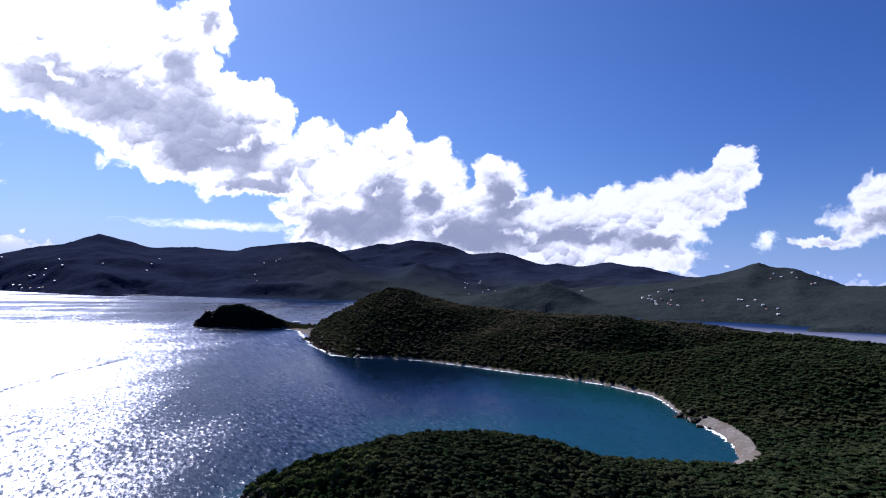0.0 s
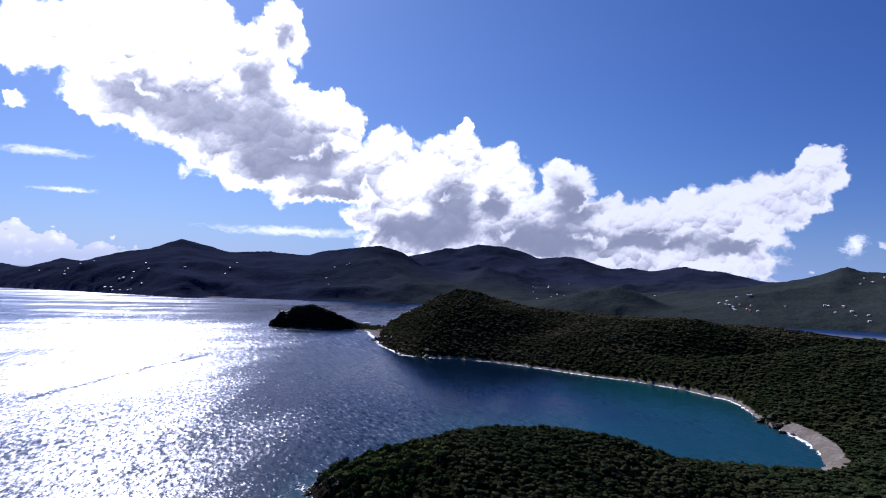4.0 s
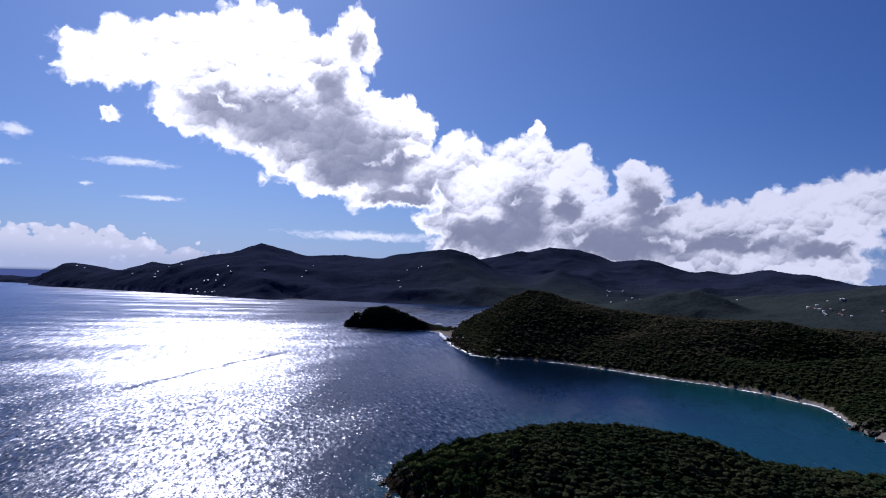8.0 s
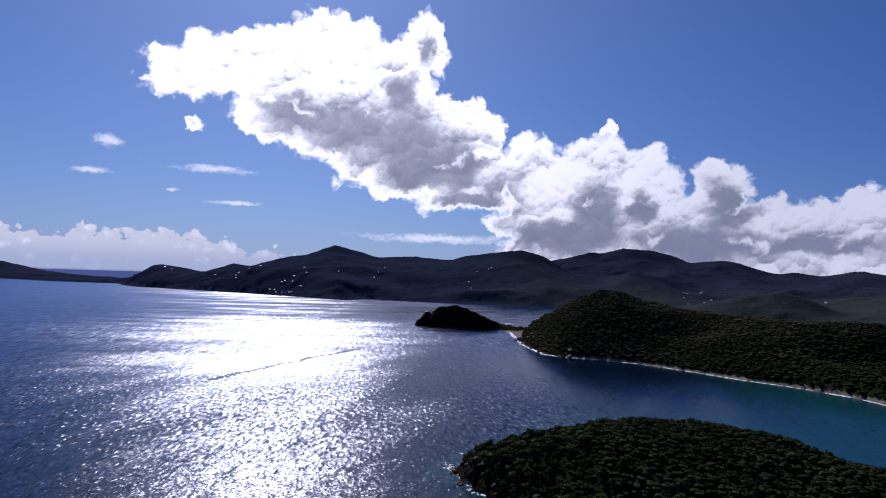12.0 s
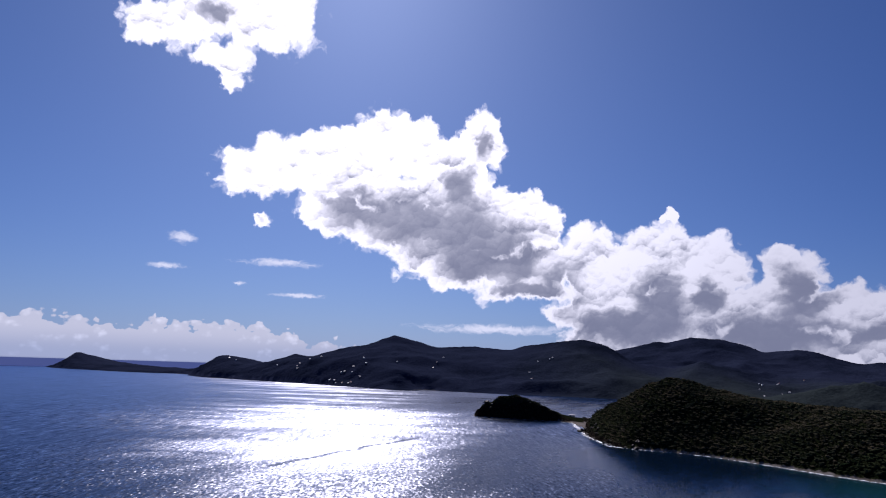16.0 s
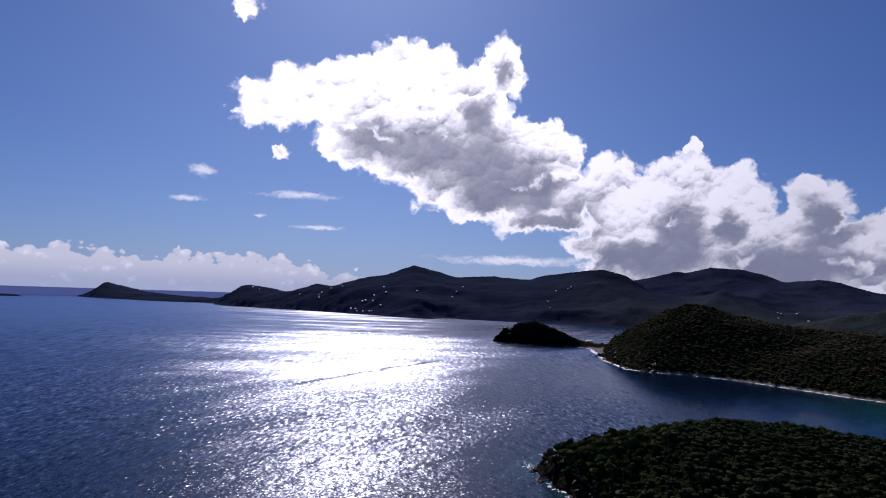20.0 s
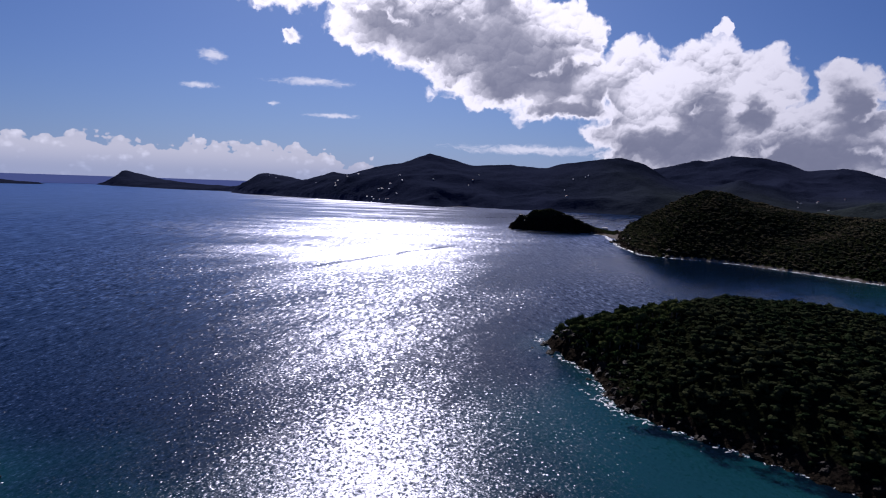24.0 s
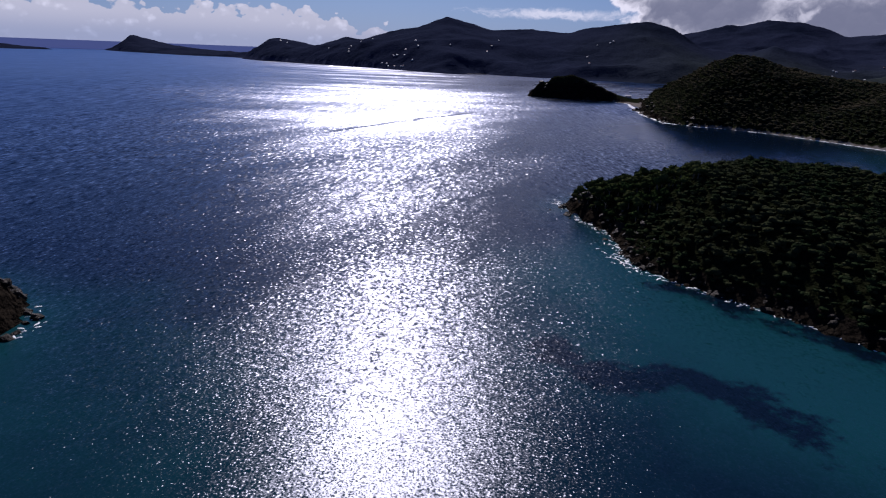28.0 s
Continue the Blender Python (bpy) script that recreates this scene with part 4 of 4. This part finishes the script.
def make_houses():
    rng = np.random.default_rng(17)
    kinds = [house_kind(WALLS[0], ROOFS[0], (5.2, 4.0, 2.3)), house_kind(WALLS[0], ROOFS[1], (4.6, 4.0, 2.2)), house_kind(WALLS[1], ROOFS[0], (6.4, 4.4, 2.5))]
    first = 0
    for turn, away, wide, deep, many in HAMLETS:
        for _ in range(many):
            x, y, _ = polar(turn + rng.uniform(-wide, wide), away + rng.uniform(-deep, deep), 0)
            z = float(MAIN.height(np.array([x]), np.array([y]))[0])
            if z < 1:
                continue
            m = pose(x, y, z, 0, 0, math.degrees(math.atan2(-x, y)) + rng.uniform(-40, 40))
            if first < 3:
                kinds[first].matrix_basis = m
            else:
                copy_thing(kinds[rng.choice([0, 0, 1, 2])], m)
            first += 1
    # one larger bright villa by the water of the far shore
    villa = house_kind(WALLS[0], ROOFS[0], (20, 12, 6))
    x, y = -517.0, 2117.0 + 330
    villa.matrix_basis = pose(x, y, float(MAIN.height(np.array([x]), np.array([y]))[0]), 0, 0, 12)
    tagged(villa, "large bright white villa near the far shore")


make_houses()


def make_hut():
    """A low white hut on the sand bar of the islet."""
    hut = house_kind(WALLS[0], ROOFS[0], (10.0, 5.0, 2.6))
    x, y = 250.0, 1060.0
    hut.name = "beach_hut"
    del hut["group"]
    tagged(hut, "low white hut with a pale roof beside the islet's sand bar", "hut")
    hut.matrix_basis = pose(x, y, max(0.4, float(ISLET.height(np.array([x]), np.array([y]))[0])), 0, 0, -12)


make_hut()


def make_jetty():
    """A low timber jetty on the far shore."""
    jetty = tagged(new("jetty"), "low dark timber jetty on the far shore", "jetty")
    jetty.matrix_basis = pose(18, 2150, 0, 0, 0, -70)
    timber = mat_plain("weathered_timber", (0.1, 0.08, 0.06), (0.16, 0.13, 0.1), 0.85)
    bm = bmesh.new()
    bmesh.ops.create_cube(bm, size=1.0, matrix=Matrix.Translation((0, 0, 2.0)) @ Matrix.Diagonal((4, 70, 0.5, 1)))
    part("deck", bm, timber, jetty)
    for k in range(8):
        for side in (-1.6, 1.6):
            bm = bmesh.new()
            bmesh.ops.create_cone(bm, cap_ends=True, segments=8, radius1=0.25, radius2=0.22, depth=4.0, matrix=Matrix.Translation((side, -32 + k * 9, 0.2)))
            part("post", bm, timber, jetty)


make_jetty()


# ---- boulders and surf ----
def boulder_mesh(seed):
    v, f = BALLS[2]
    q = v * (1 + 0.5 * np.array([noise.noise(Vector(p) * 1.4 + Vector((seed * 5.1, 0, 0))) for p in v])[:, None])
    q = np.round(q * 2.6) / 2.6 * 0.35 + q * 0.65
    return mesh_of("boulder", q * np.array([1, 0.8, 0.62]), f, [ROCK])


BOULDERS = [boulder_mesh(k) for k in range(5)]


def strew(line, many, sizes, reach, seed, land, label, group):
    """Boulders along a stretch of shore."""
    rng = np.random.default_rng(seed)
    path = dense(line, 1.0)
    for k in range(many):
        p = path[rng.integers(len(path))][:2] + rng.normal(0, reach, 2)
        size = rng.uniform(*sizes) * (0.6 + 0.8 * rng.random() ** 2)
        z = float(land.height(np.array([p[0]]), np.array([p[1]]))[0])
        ob = tagged(new("boulder", BOULDERS[rng.integers(5)]), label, "boulder", group)
        ob.matrix_basis = pose(p[0], p[1], max(z, -0.3) + size * 0.1, rng.uniform(-20, 20), rng.uniform(-20, 20), rng.uniform(0, 360)) @ Matrix.Diagonal((size, size, size, 1))


SOUTH_SHORE = [(47, 294), (52, 264), (61, 236), (57, 208), (68, 191), (80, 176), (91, 165), (100, 152), (114, 134)]
strew(SOUTH_SHORE[:4], 110, (0.6, 1.9), 3.0, 51, NEAR, "wet brown boulder in the surf below the wooded point", "boulders of the near point")
strew(SOUTH_SHORE[3:], 80, (0.5, 1.6), 1.8, 52, NEAR, "wet brown boulder at the foot of the dark slope", "boulders of the near point")
strew([(226, 905), (218, 818), (217, 730), (240, 702)], 34, (2.0, 4.2), 4.0, 53, NEAR, "brown shore boulder below the wooded hill", "boulders of the hill shore")
strew([(366, 356), (352, 318)], 22, (1.4, 3.0), 3.0, 54, NEAR, "reddish brown boulder between two beaches", "boulders of the beach")
strew([(92, 1108), (130, 1082), (200, 1058)], 22, (2.0, 4.5), 4.0, 55, ISLET, "dark boulder at the edge of the islet", "boulders of the islet")
strew([(268, 1060), (284, 1064)], 8, (2.0, 4.0), 3.0, 56, ISLET, "dark boulder at the edge of the islet", "boulders of the islet")
strew([(-103, 118), (-105, 137), (-114, 148), (-127, 158)], 22, (1.0, 2.6), 1.1, 57, WEST, "dark wet boulder at the low rocky point", "boulders of the west point")


def surf(name, label, line, wide, seed, density=1.0, sizes=(0.5, 2.2)):
    """Broken patches of foam that lie on the water along a shore."""
    rng = np.random.default_rng(seed)
    path = dense(line, 1.0)[:, :2]
    verts, faces, count = [], [], 0
    for p in path:
        for _ in range(rng.poisson(1.4 * density)):
            c = p + rng.normal(0, wide, 2)
            size, turn, long = rng.uniform(*sizes), rng.uniform(0, 3.14), rng.uniform(1.0, 3.2)
            k = 9
            a = np.arange(k) * 2 * math.pi / k
            r = size * rng.uniform(0.55, 1.25, k)
            q = np.stack([np.cos(a) * r * long, np.sin(a) * r * 0.7], -1)
            q = q @ np.array([[math.cos(turn), math.sin(turn)], [-math.sin(turn), math.cos(turn)]]) + c
            top = q * 0.55 + c * 0.45
            z = rng.uniform(0.06, 0.12)
            verts += [np.c_[q, np.full(k, 0.02)], np.c_[top, np.full(k, z + 0.06)], [[*c, z + 0.1]]]
            for i in range(k):
                j = (i + 1) % k
                faces += [(count + i, count + j, count + k + j), (count + i, count + k + j, count + k + i), (count + k + i, count + k + j, count + 2 * k)]
            count += 2 * k + 1
    ob = new(name, mesh_of(name, np.concatenate(verts), np.array(faces), [FOAM], True))
    return tagged(ob, label, "surf", kind="stuff")


surf("point_surf", "broken white surf round the rocks of the near point", [(44, 300), (47, 284), (52, 262), (60, 238), (54, 208), (66, 190)], 2.9, 61, 2.0, (0.2, 0.6))
surf("cove_surf", "thin line of foam at the foot of the dark slope", [(p[0] - 1.5, p[1] - 1.0) for p in SOUTH_SHORE[4:]], 1.3, 62, 0.9, (0.15, 0.45))
surf("beach_surf", "thin white line of surf along the curved beach", [(p[0] - 2.2, p[1] - 0.8) for p in np.concatenate([BEACH_LONG, BEACH])], 0.7, 63, 1.7, (0.5, 1.3))
surf("hill_surf", "white surf along the rocky shore of the hill", [(242, 1010), (232, 960), (226, 905), (214, 820), (214, 724), (240, 700)], 1.6, 64, 1.2, (0.5, 1.3))
surf("islet_surf", "white water at the edge of the islet", [(92, 1108), (130, 1080), (200, 1056), (236, 1030), (244, 1010)], 1.4, 65, 0.8, (0.5, 1.3))
surf("west_surf", "white surf at the low rocky point", [(-102, 126), (-101, 138), (-104, 138), (-109, 145)], 1.2, 66, 0.8, (0.25, 0.55))
